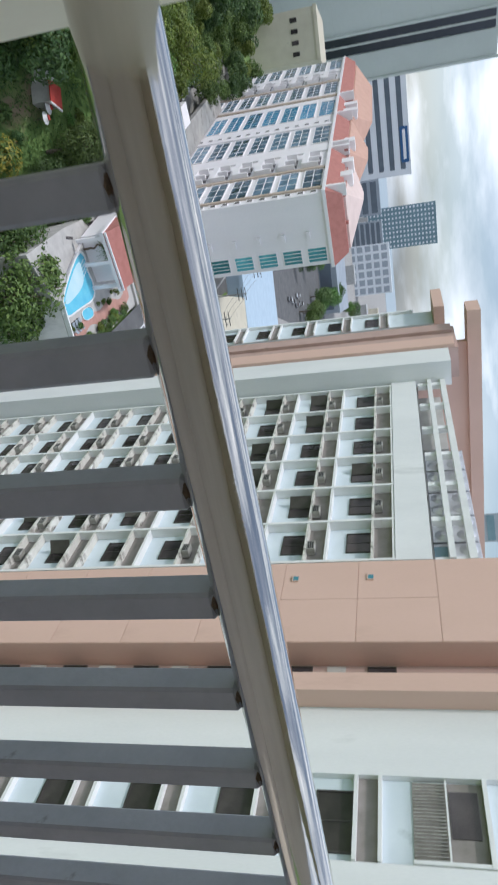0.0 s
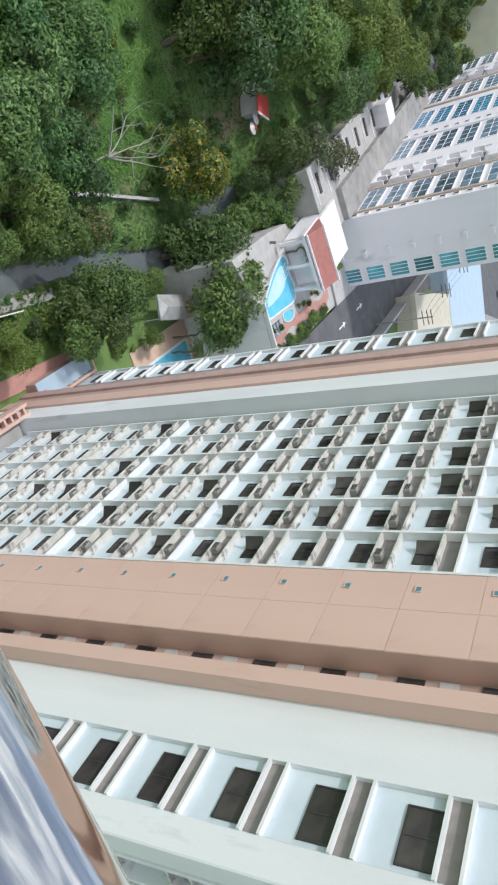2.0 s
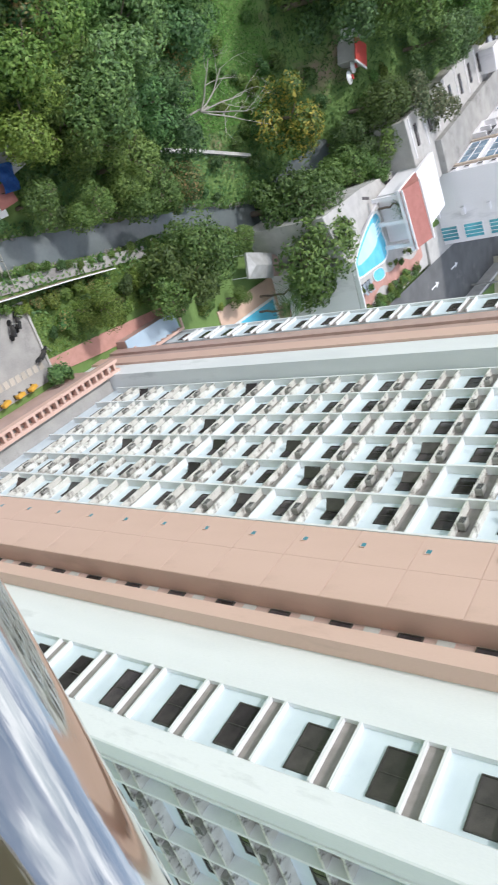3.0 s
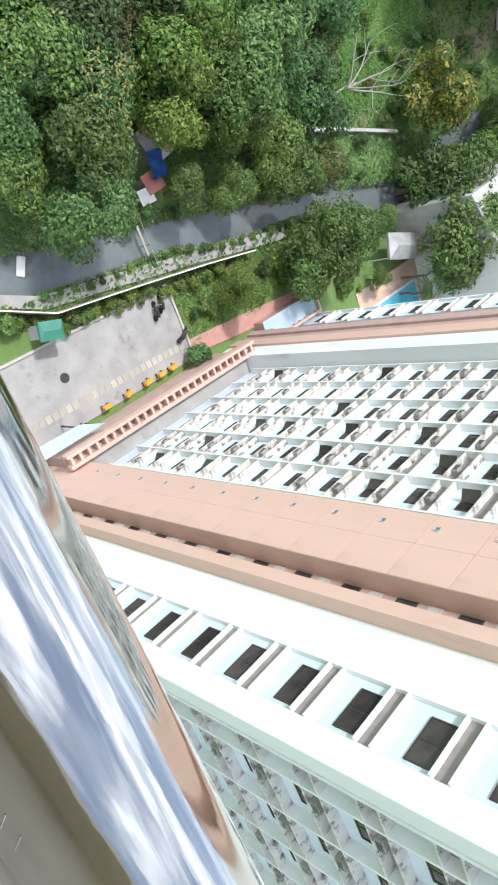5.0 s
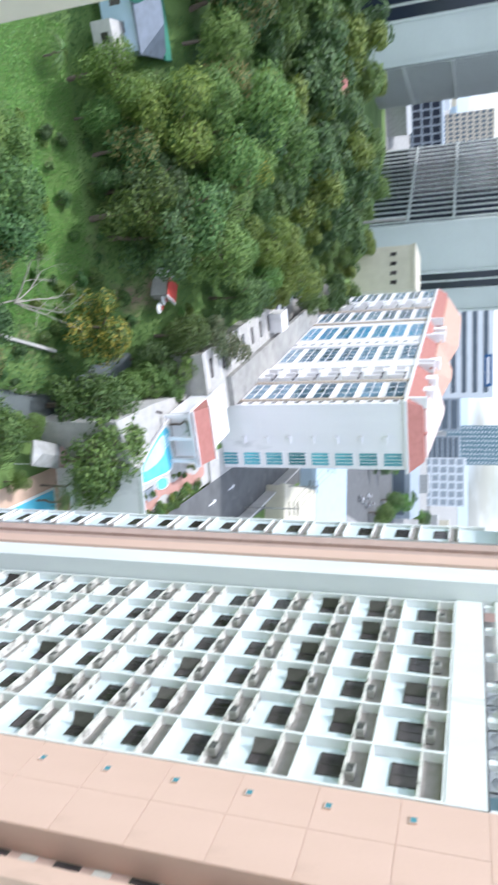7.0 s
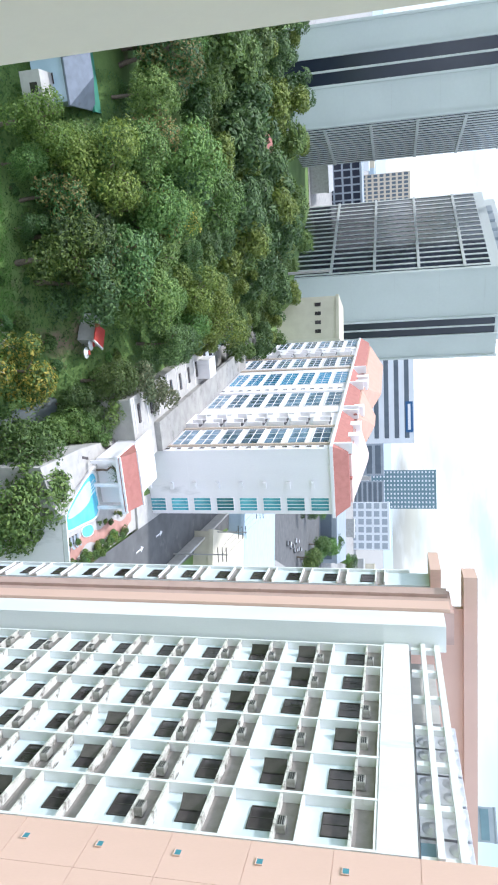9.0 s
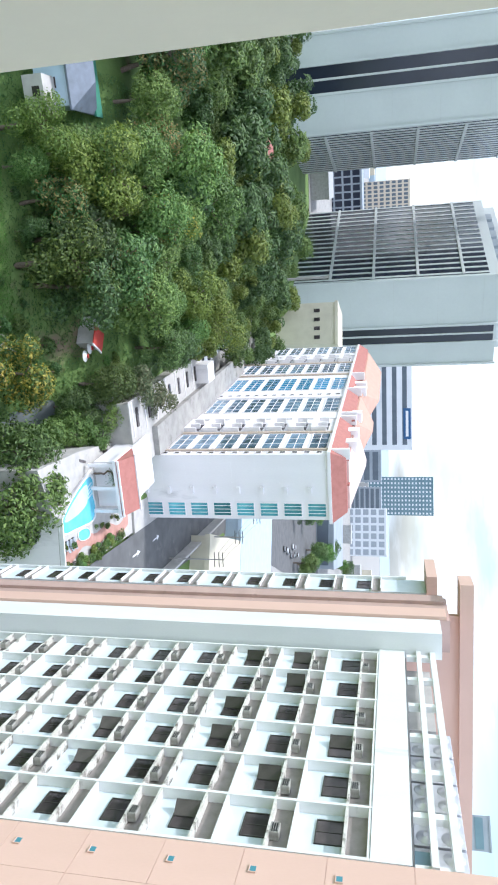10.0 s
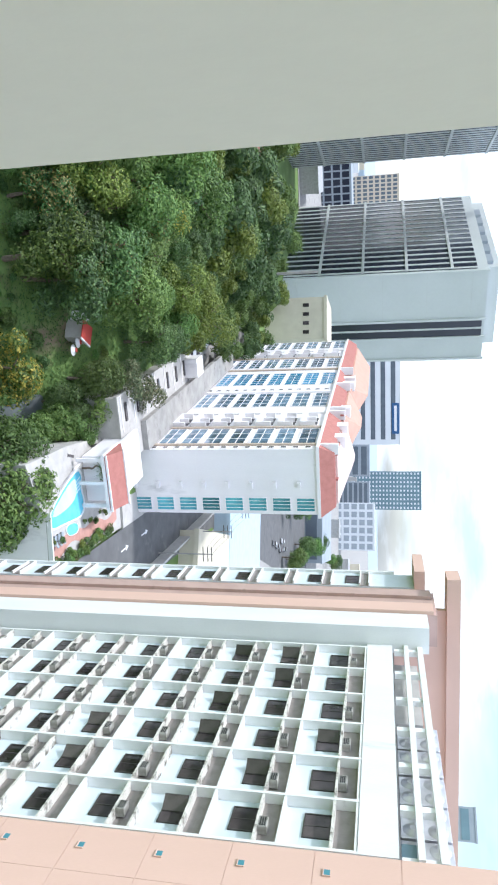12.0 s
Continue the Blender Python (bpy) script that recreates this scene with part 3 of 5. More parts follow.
for i in range(9):
    boxed("ledge_rib", (-0.25, -0.05, 44.95 + i * 0.9, 45.15 + i * 0.9, 1.501, 2.1), M_PINK, apt)
boxed("ledge_beam", (-0.3, -0.02, 45.11, 52.29, 2.101, 2.32), M_PINK, apt)

# ---- near balcony: rail, wall, floor ----
rail = thing("balcony_railing", (0, 0, 49.75), "polished stainless handrail on blue-grey painted balusters", "railing")
bm = bmesh.new()
tube(bm, (-0.27, 0, 1.11), (3.2, 0, 1.11), 0.0254, n=48)
part("handrail", bm, M_STEEL, rail, "polished stainless tube")
for i in range(9):
    bm = bmesh.new()
    tube(bm, (0.05 + 0.0062 * i, -0.0254 * math.sin(0.80), 1.11 + 0.0254 * math.cos(0.80)), (0.0535 + 0.0062 * i, -0.0254 * math.sin(0.92), 1.11 + 0.0254 * math.cos(0.92)), 0.00028, n=6)
    part("embossed_mark", bm, M_STEEL, rail)
bm = bmesh.new()
box(bm, -0.014, 0.014, -0.014, 0.014, 0.06, 1.0868)
bal_me = mesh_of(bm, "baluster", M_BAL, 0.003)
bm = bmesh.new()
bmesh.ops.create_icosphere(bm, subdivisions=2, radius=0.0148)
for v in bm.verts:
    v.co.z = v.co.z * 0.26 + 0.004 * noise.noise(v.co * 90)
weld_me = mesh_of(bm, "weld", M_RUST)
for i in range(31):
    b = share("baluster", bal_me, rail, pose(-0.145 + 0.108 * i, 0, 0))
    share("weld", weld_me, b, pose(0, 0, 1.086), "rusty weld")
boxed("bottom_rail", (-0.27, 3.2, -0.02, 0.02, 0.02, 0.06), M_BAL, rail)
tagged(boxed("wall_balcony", (-2.6, -0.26, -1.6, 0.30, 48.0, 53.5), M_OWN), "plain pale grey-beige balcony partition", "wall", kind="structure")
# floor kept pale so that it brightens the rail and balusters
tagged(boxed("floor_balcony", (-0.26, 3.4, -1.6, 0.08, 49.55, 49.7495), M_INNER), "pale beige balcony floor that brightens the railing", "floor", kind="structure")
# unseen back wall and ceiling, added for what the handrail mirrors
tagged(boxed("unseen_back_wall", (-2.6, 3.6, -1.8, -1.6, 48.0, 53.5), M_INNER), "unseen pale wall behind the balcony, mirrored in the handrail", "wall", kind="structure")
tagged(boxed("ceiling", (-2.6, 3.6, -1.6, -0.7, 52.4, 52.6), M_INNER), "unseen pale ceiling slab, mirrored in the handrail", "ceiling", kind="structure")
# ---- courtyard ----
tagged(boxed("pavement", (8.2, 15.2, 10, 36.4, -0.4, 0.12), M_CONC), "stained grey concrete courtyard", "pavement", kind="structure")
bm = bmesh.new()
prev = None
for p in [(1.2, 8), (4.2, 20.6), (6.1, 25), (7.0, 32.5), (8.1, 41), (9.0, 47), (9.8, 53)]:
    cur = [bm.verts.new((p[0] + dx, p[1], z)) for dx, z in ((-1.5, -0.3), (-1.5, 0.2), (-0.4, 0.2), (-0.4, -0.3))]
    if prev:
        for i in range(3):
            bm.faces.new((prev[i], cur[i], cur[i + 1], prev[i + 1]))
    prev = cur
tagged(part("path", bm, M_CONC, None), "narrow worn concrete creekside path", "path", kind="structure")
fence = thing("fence", (0, 0, 0), "white and red boundary wall along the path", "fence")
FP = [(1.4, 8), (4.1, 20.6), (6.15, 25), (6.95, 32.5), (7.96, 41), (8.8, 46.9)]
for (xa, ya), (xb, yb) in zip(FP, FP[1:]):
    bm = bmesh.new()
    d = Vector((xb - xa, yb - ya, 0)).normalized()
    s = Vector((d.y, -d.x, 0))
    for o0, o1, z0, z1 in ((-0.05, 0.05, 1.6, 1.7),):
        vs = [bm.verts.new(Vector((x, y, z)) + s * o) for z in (z0, z1) for (x, y), o in (((xa, ya), o0), ((xa, ya), o1), ((xb, yb), o1), ((xb, yb), o0))]
        for f in ((3, 2, 1, 0), (4, 5, 6, 7), (0, 1, 5, 4), (1, 2, 6, 5), (2, 3, 7, 6), (3, 0, 4, 7)):
            bm.faces.new([vs[i] for i in f])
    part("coping", bm, M_TRIM, fence, "white coping")
    bm = bmesh.new()
    vs = [bm.verts.new(Vector((x, y, z)) + s * o) for z in (-0.2, 1.598) for (x, y), o in (((xa, ya), -0.05), ((xa, ya), 0.05), ((xb, yb), 0.05), ((xb, yb), -0.05))]
    for f in ((3, 2, 1, 0), (4, 5, 6, 7), (0, 1, 5, 4), (1, 2, 6, 5), (2, 3, 7, 6), (3, 0, 4, 7)):
        bm.faces.new([vs[i] for i in f])
    part("panel", bm, M_PINKW, fence, "dull red panel")

# ---- hotel ----
hotel = thing("hotel_building", (15.4, 101.7, 12.0), "long white hotel block with red hipped roofs and blue-tinted windows", "building", turn=9.5)
HZ = 29.2
boxed("wall", (0.0, 10.65, 0.0, 98, -6, HZ), M_HOTEL, hotel)
boxed("roof_slab", (-0.5, 11.1, -0.5, 98.5, HZ, HZ + 0.5), M_HOTEL, hotel)
HS = 3.75
HB = window_meshes(8.2, 2.95, M_HGLASS, M_HOTEL, 2, deep=0.16, rim=0.14, cross=True)
HB2 = window_meshes(10.5, 2.95, M_HGLASS, M_HOTEL, 3, deep=0.16, rim=0.14, cross=True)
HBL = window_meshes(11.5, 3.0, M_BGLASS, M_HOTEL, 5, deep=0.14, rim=0.12, cross=True)
HSM = window_meshes(1.0, 1.0, M_GLASS, M_HOTEL, 0, deep=0.12, rim=0.1)
HT = window_meshes(2.3, 2.9, M_TEAL, M_HOTEL, 3, deep=0.14, rim=0.1)
HBAY = window_meshes(4.6, 2.0, M_GLASS, M_HOTEL, 1, deep=0.1, rim=0.12)
bm = bmesh.new()
box(bm, -0.95, -0.01, 0, 6.0, 0, 0.95)
box(bm, -0.95, -0.01, 0, 0.4, 0.951, 2.6)
box(bm, -0.95, -0.01, 5.6, 6.0, 0.951, 2.6)
box(bm, -0.9, -0.02, 2.7, 3.1, 0.952, 2.6)
bay_me = mesh_of(bm, "balcony", M_HOTEL)
bm = bmesh.new()
box(bm, -0.55, -0.01, 0, 1.1, 0, 0.5)
shelf_me = mesh_of(bm, "ledge", M_HOTEL)
for k in range(8):
    z = HZ - 3.2 - HS * k
    for s in (2.6, ):
        put_window(hotel, HB, pose(0, s, z))
    put_window(hotel, HB2, pose(0, 25.2, z))
    put_window(hotel, HBL, pose(0, 43.5, z))
    put_window(hotel, HB2, pose(0, 61.6, z))
    put_window(hotel, HB2, pose(0, 86.8, z))
    for s in (12.0, 74.6):
        share("balcony", bay_me, hotel, pose(0, s, z - 0.6))
        put_window(hotel, HBAY, pose(0, s + 0.7, z + 0.35))
    put_window(hotel, HT, pose(10.15, 0, z - 0.1, 0, 0, 90))
    share("ledge", shelf_me, hotel, pose(5.2 + 1.1, 0, z + 0.2, 0, 0, 90))
for k in range(15):
    z = HZ - 1.8 - HS * 0.5 * k
    put_window(hotel, HSM, pose(0, 0.45, z))
    put_window(hotel, HSM, pose(0, 38.8, z))
for s, w in ((1.7, 0.6), (11.0, 0.7), (20.0, 3.6), (36.2, 1.2), (58.5, 1.0), (72.6, 1.0), (82.5, 2.2)):
    boxed("pier", (-0.30, -0.01, s, s + w, -2, HZ - 0.01), M_TAN if w < 1.1 else M_HOTEL, hotel)
# wall seams on the blank end
for i in range(1, 8):
    boxed("band", (0.3, 10.4, -0.015, -0.003, HZ - HS * i - 0.06, HZ - HS * i + 0.02), M_HOTEL, hotel)


def hip(name, x0, x1, y0, y1, z0, z1, inset, material, parent, label=""):
    """A hipped roof with a level eave of some thickness."""
    bm = bmesh.new()
    e = [bm.verts.new(p) for p in ((x0, y0, z0), (x1, y0, z0), (x1, y1, z0), (x0, y1, z0))]
    u = [bm.verts.new(p) for p in ((x0, y0, z0 + 0.3), (x1, y0, z0 + 0.3), (x1, y1, z0 + 0.3), (x0, y1, z0 + 0.3))]
    xm, ym = (x0 + x1) / 2, (y0 + y1) / 2
    along = y1 - y0 >= x1 - x0
    r = [bm.verts.new((xm, y0 + inset, z1)), bm.verts.new((xm, y1 - inset, z1))] if along else [bm.verts.new((x0 + inset, ym, z1)), bm.verts.new((x1 - inset, ym, z1))]
    bm.faces.new(e[::-1])
    for i in range(4):
        bm.faces.new((e[i], e[(i + 1) % 4], u[(i + 1) % 4], u[i]))
    k = 0 if along else 3
    q0, q1, q2, q3 = u[k], u[(k + 1) % 4], u[(k + 2) % 4], u[(k + 3) % 4]
    bm.faces.new((q0, q1, r[0]))
    bm.faces.new((q1, q2, r[1], r[0]))
    bm.faces.new((q2, q3, r[1]))
    bm.faces.new((q3, q0, r[0], r[1]))
    return part(name, bm, material, parent, label)


def skirt(x0, x1, y0, y1, z0, z1, inset, parent):
    """A mansard skirt: sloping tiles all round with an open flat middle."""
    bm = bmesh.new()
    a = [bm.verts.new(p) for p in ((x0, y0, z0), (x1, y0, z0), (x1, y1, z0), (x0, y1, z0))]
    b = [bm.verts.new(p) for p in ((x0 + inset, y0 + inset, z1), (x1 - inset, y0 + inset, z1), (x1 - inset, y1 - inset, z1), (x0 + inset, y1 - inset, z1))]
    for i in range(4):
        bm.faces.new((a[i], a[(i + 1) % 4], b[(i + 1) % 4], b[i]))
    bm.faces.new(b)
    return part("roof", bm, M_TERRA, parent, "terracotta mansard skirt")


skirt(-0.4, 11.0, -0.4, 20, HZ + 0.5, HZ + 2.7, 1.3, hotel)
skirt(-0.4, 11.0, 23.5, 42, HZ + 0.5, HZ + 2.7, 1.3, hotel)
skirt(-0.4, 11.0, 44, 57, HZ + 0.5, HZ + 1.7, 1.3, hotel)
skirt(-0.4, 11.0, 60, 98.4, HZ + 0.5, HZ + 2.8, 1.3, hotel)
hip("roof", 1.4, 9.6, 2.2, 22, HZ + 2.71, HZ + 5.2, 8, M_PALEROOF, hotel, "pale pink hipped roof")
hip("roof", 1.6, 9.2, 23, 44, HZ + 2.71, HZ + 5.8, 7, M_ORANGE, hotel, "orange hipped roof")
hip("roof", 1.6, 9.2, 46, 96, HZ + 2.81, HZ + 6.6, 9, M_ORANGE, hotel, "orange hipped roof")
for x0, x1, y0, y1 in ((1.4, 1.7, 2.0, 22), (5.3, 5.6, 1.5, 10), (0.2, 0.5, 20, 23.5)):
    boxed("roof_ridge", (x0, x1, y0, y1, HZ + 2.5, HZ + 3.1), M_TERRA, hotel)
for y in (1.0, 20.2, 22.8, 42.5, 58.2):
    boxed("gable_block", (-0.45, 1.2, y, y + 0.7, HZ + 0.51, HZ + 3.3), M_HOTEL, hotel)
for y in (8, 14.5, 26, 47, 52):
    boxed("roof_plant", (0.6, 2.4, y, y + 2.2, HZ + 0.5, HZ + 4.0), M_HOTEL, hotel)

M_PALEPOOL = mat("pale_pool_blue", (0.62, 0.80, 0.84), (0.42, 0.70, 0.80), 0.08, scale=0.35, fine=5, bump=0.05)
deck = thing("pool_deck", (12.0, 72.5, 0.0), "white-walled raised terrace with a free-form swimming pool", "terrace")


def prism(name, plan, z0, z1, material, parent, label=""):
    """A flat-topped block over a few plan corners, which run anticlockwise."""
    bm = bmesh.new()
    lo, hi = [bm.verts.new((x, y, z0)) for x, y in plan], [bm.verts.new((x, y, z1)) for x, y in plan]
    bm.faces.new(lo[::-1])
    bm.faces.new(hi)
    for i in range(len(plan)):
        j = (i + 1) % len(plan)
        bm.faces.new((lo[i], lo[j], hi[j], hi[i]))
    return part(name, bm, material, parent, label)


def softened(plan, times=3):
    """The plan with its corners cut off again and again until they are round."""
    for _ in range(times):
        out = []
        for (xa, ya), (xb, yb) in zip(plan, plan[1:] + plan[:1]):
            out += [(xa * 0.75 + xb * 0.25, ya * 0.75 + yb * 0.25), (xa * 0.25 + xb * 0.75, ya * 0.25 + yb * 0.75)]
        plan = out
    return plan


def basin(plan, water, z, label):
    """Water in a rounded basin with a raised white rim."""
    prism("water", plan, z - 0.05, z, water, deck, label)
    cx, cy = sum(p[0] for p in plan) / len(plan), sum(p[1] for p in plan) / len(plan)
    bm = bmesh.new()
    rows = [[bm.verts.new((cx + (x - cx) * k, cy + (y - cy) * k, h)) for x, y in plan] for k, h in ((1.0, z - 0.02), (1.0, z + 0.1), (1.08, z + 0.1), (1.08, z - 0.04))]
    for ra, rb in zip(rows, rows[1:]):
        for i in range(len(plan)):
            j = (i + 1) % len(plan)
            bm.faces.new((ra[j], ra[i], rb[i], rb[j]))
    part("coping", bm, M_TRIM, deck, "white coping")


EDGE = [(6.6, 1.1), (14.6, 0.9), (14.6, 24), (2.2, 24), (2.2, 12.7)]
prism("wall", EDGE, -0.5, 11.6, M_HOTEL, deck)
prism("floor", EDGE, 11.601, 11.72, M_CONCL, deck)
prism("side_roof", [(0.4, -2.0), (6.5, 0.9), (2.1, 12.8), (2.1, 28.0), (0.3, 28.0), (-0.2, 8.5)], -0.5, 11.2, M_CONCL, deck, "pale weathered side roof")
for x, y, a in ((2.2, 3.2, 60), (1.2, 9.6, 75), (0.9, 17.0, 90)):
    b = boxed("roof_slot", (-0.9, 0.9, -0.18, 0.18, 11.201, 11.26), M_GLASS, deck, "dark roof slot")
    b.matrix_basis = pose(x, y, 0, 0, 0, a)
boxed("parapet", (6.7, 14.5, 0.95, 1.2, 11.721, 12.3), M_TRIM, deck)
main = softened([(2.9, 9.6), (6.8, 1.6), (9.0, 1.2), (9.1, 6.2), (9.4, 10.6), (7.6, 11.4), (5.6, 10.5), (4.0, 11.2)])
basin(main, M_POOL, 11.80, "bright blue pool water")
# pale sheet on the water stands in for the glint on its left half
prism("water_glint", softened([(3.6, 9.2), (6.9, 2.4), (7.9, 2.4), (7.2, 8.6), (5.4, 9.6)]), 11.79, 11.806, M_PALEPOOL, deck, "pale glint painted on the water")
basin(softened([(9.5, 5.6), (11.0, 6.0), (11.3, 9.2), (9.8, 9.0)]), M_POOL, 11.78, "small blue paddling pool")
for i in range(4):
    st = boxed("step", (-0.11, 0.11, -0.9, 0.9, 11.801, 11.86), M_PALEPOOL, deck, "pale pool step")
    st.matrix_basis = pose(4.5 + 0.42 * i, 9.7 + 0.12 * i, 0, 0, 0, 20)
bm = bmesh.new()
prev = None
for i in range(20):
    y = 1.5 + i * 1.1
    x = 12.0 + 0.45 * math.sin(i * 0.9) - 0.5 * math.sin(i * 0.28)
    cur = (bm.verts.new((x - 0.9, y, 11.74)), bm.verts.new((x + 0.9, y, 11.74)))
    if prev:
        bm.faces.new((prev[0], prev[1], cur[1], cur[0]))
    prev = cur
part("path", bm, M_BRICKP, deck, "wavy red paving")
for i, y in enumerate((75.0, 75.9, 76.8)):
    lo2 = thing("sun_lounger", (22.6, y, 11.72), "dark sun lounger beside the paddling pool", "lounger", "loungers on the terrace")
    boxed("seat", (-0.7, 0.3, -0.28, 0.28, 0.22, 0.3), M_FARG, lo2, bevel=0.03)
    bk = boxed("backrest", (0.0, 0.6, -0.28, 0.28, 0.0, 0.07), M_FARG, lo2, bevel=0.03)
    bk.matrix_basis = pose(0.3, 0, 0.24, 0, -35, 0)
    for x in (-0.65, 0.2):
        boxed("leg", (x, x + 0.06, -0.26, 0.26, 0, 0.219), M_FRAME, lo2)
pav = thing("pavilion", (13.6, 82.6, 11.75), "white pavilion with a red tiled roof beside the pool", "pavilion", turn=9.5)
boxed("wall", (0.3, 6.6, 1.6, 12.0, 0, 3.6), M_HOTEL, pav)
boxed("fascia", (-0.6, 7.4, -0.6, 5.2, 3.6, 4.0), M_HOTEL, pav)
hip("roof", -0.4, 7.2, -0.4, 5.0, 4.0, 5.6, 0.05, M_TERRA, pav, "red tiled roof")
for y0, y1, z in ((2.18, 2.42, 5.62), (-0.55, -0.35, 4.28), (4.95, 5.15, 4.28)):
    boxed("ridge", (-0.5, 7.3, y0, y1, z - 0.12, z + 0.12), M_HOTEL, pav, "white roof ridge")
boxed("link_roof", (-0.3, 7.1, 5.3, 12.4, 3.61, 4.1), M_HOTEL, pav)
for x in (0.2, 3.4, 6.6):
    boxed("column", (x - 0.22, x + 0.22, -0.3, 0.14, 0, 3.6), M_HOTEL, pav)
annex = thing("service_annex", (15.4, 101.7, 12.0), "long low white service building with a stained flat roof", "building", turn=9.5)
boxed("wall", (-10.5, -0.35, -9.0, 30, -10, 2.2), M_CONCL, annex)
boxed("roof", (-10.8, -0.32, -9.3, 30.3, 2.2, 2.5), M_CONCL, annex, "grey stained flat roof")
boxed("upper_roof", (-5.0, -0.31, -1.0, 64, 2.51, 3.4), M_CONC, annex)
for i in range(7):
    boxed("roof_slot", (-9.4, -6.6, -7 + 5.2 * i, -6.3 + 5.2 * i, 2.501, 2.7), M_GLASS, annex, "dark roof slot")
    boxed("roof_rib", (-10.6, -5.4, -8.4 + 5.2 * i, -8.2 + 5.2 * i, 2.501, 2.62), M_HOTEL, annex)
boxed("stair_house", (-9.5, -6.0, 25, 29.5, 2.51, 5.0), M_HOTEL, annex)
boxed("yard_wall", (-10.6, -10.3, 30.3, 90, -8, 1.4), M_CONCL, annex)
boxed("yard", (-10.3, -0.4, 30.3, 95, -8, 0.2), M_CONC, annex, "grey concrete service yard")


def car(kind_mat):
    """A small saloon car: body, cabin glass, four wheels."""
    t = thing("car", (0, 0, -60), "parked saloon car on the service yard", "car", "cars in the yard")
    bm = bmesh.new()
    v = box(bm, -0.85, 0.85, -2.1, 2.1, 0.3, 0.85)
    part("body", bm, kind_mat, t, bevel=0.12)
    bm = bmesh.new()
    v = box(bm, -0.75, 0.75, -1.3, 1.1, 0.82, 1.42)
    for q in v[4:]:
        q.co.x *= 0.82
        q.co.y = q.co.y * 0.66 - 0.05
    part("cabin", bm, M_GLASS, t, "dark glass")
    bm = bmesh.new()
    box(bm, -0.60, 0.60, -0.85, 0.65, 1.421, 1.46)
    part("roof", bm, kind_mat, t)
    for x in (-0.86, 0.66):
        for y in (-1.3, 1.3):
            bm = bmesh.new()
            tube(bm, (x, y, 0.31), (x + 0.2, y, 0.31), 0.31, n=14)
            part("wheel", bm, M_TYRE, t)
    return t


car0 = car(M_CAR)
spots = [(-8.6, 36), (-8.4, 41), (-8.7, 46.5), (-8.5, 52), (-8.6, 60), (-3.5, 70), (-8.7, 66)]
H = hotel.matrix_basis
for i, (x, y) in enumerate(spots):
    m = H @ pose(x, y, 0.2, 0, 0, 3 * (i % 3) - 3)
    if i:
        copy_thing(car0, m)
    else:
        car0.matrix_basis = m

for x, y, a in ((70, 236, -23), (73, 243, -22), (77, 251, -24), (75, 256, -23), (80, 262, -22)):
    tagged(copy_thing(car0, pose(x, y, 12.12, 0, 0, a)), "saloon car driving along the city street", "car", "cars on the street")
# road past the hotel
bm = bmesh.new()
for p in (((26.6, 72, 12.1), (35.5, 72, 12.1), (41, 150, 12.1), (27, 150, 12.1)), ((27, 150, 12.1), (41, 150, 12.1), (170, 440, 12.1), (80, 440, 12.1))):
    bm.faces.new([bm.verts.new(q) for q in p])
tagged(part("road", bm, M_ASPH, None), "grey worn asphalt road", "road", kind="structure")


def block(name, az, dist, width, depth, z0, z1, wall, label, floors=0, cols=0, glass=M_FARD, turn=0.0, side_cols=0, gap=0.35, bands=False):
    """A distant building given by its heading and distance from the view point."""
    a = radians(az)
    t = thing(name, (dist * math.sin(a), dist * math.cos(a), z0), label, "building", turn=-az + turn)
    boxed("wall", (-width / 2, width / 2, 0, depth, 0, z1 - z0), wall, t)
    boxed("roof", (-width / 2 - 0.3, width / 2 + 0.3, -0.3, depth + 0.3, z1 - z0 + 0.01, z1 - z0 + 1.0), wall, t)
    if floors:
        fh = (z1 - z0) / (floors + 0.3)
        if bands:
            for i in range(floors):
                z = fh * (i + 0.45)
                boxed("window", (-width / 2 + width * 0.06, width / 2 - width * 0.06, -0.25, -0.02, z, z + fh * (1 - gap)), glass, t)
        else:
            cw = width / cols
            b2 = bmesh.new()
            box(b2, 0, cw * (1 - gap), -0.25, -0.02, 0, fh * (1 - gap))
            wm = mesh_of(b2, "window", glass)
            for i in range(floors):
                for c in range(cols):
                    share("window", wm, t, pose(-width / 2 + cw * (c + gap / 2), 0, fh * (i + 0.45)))
    return t


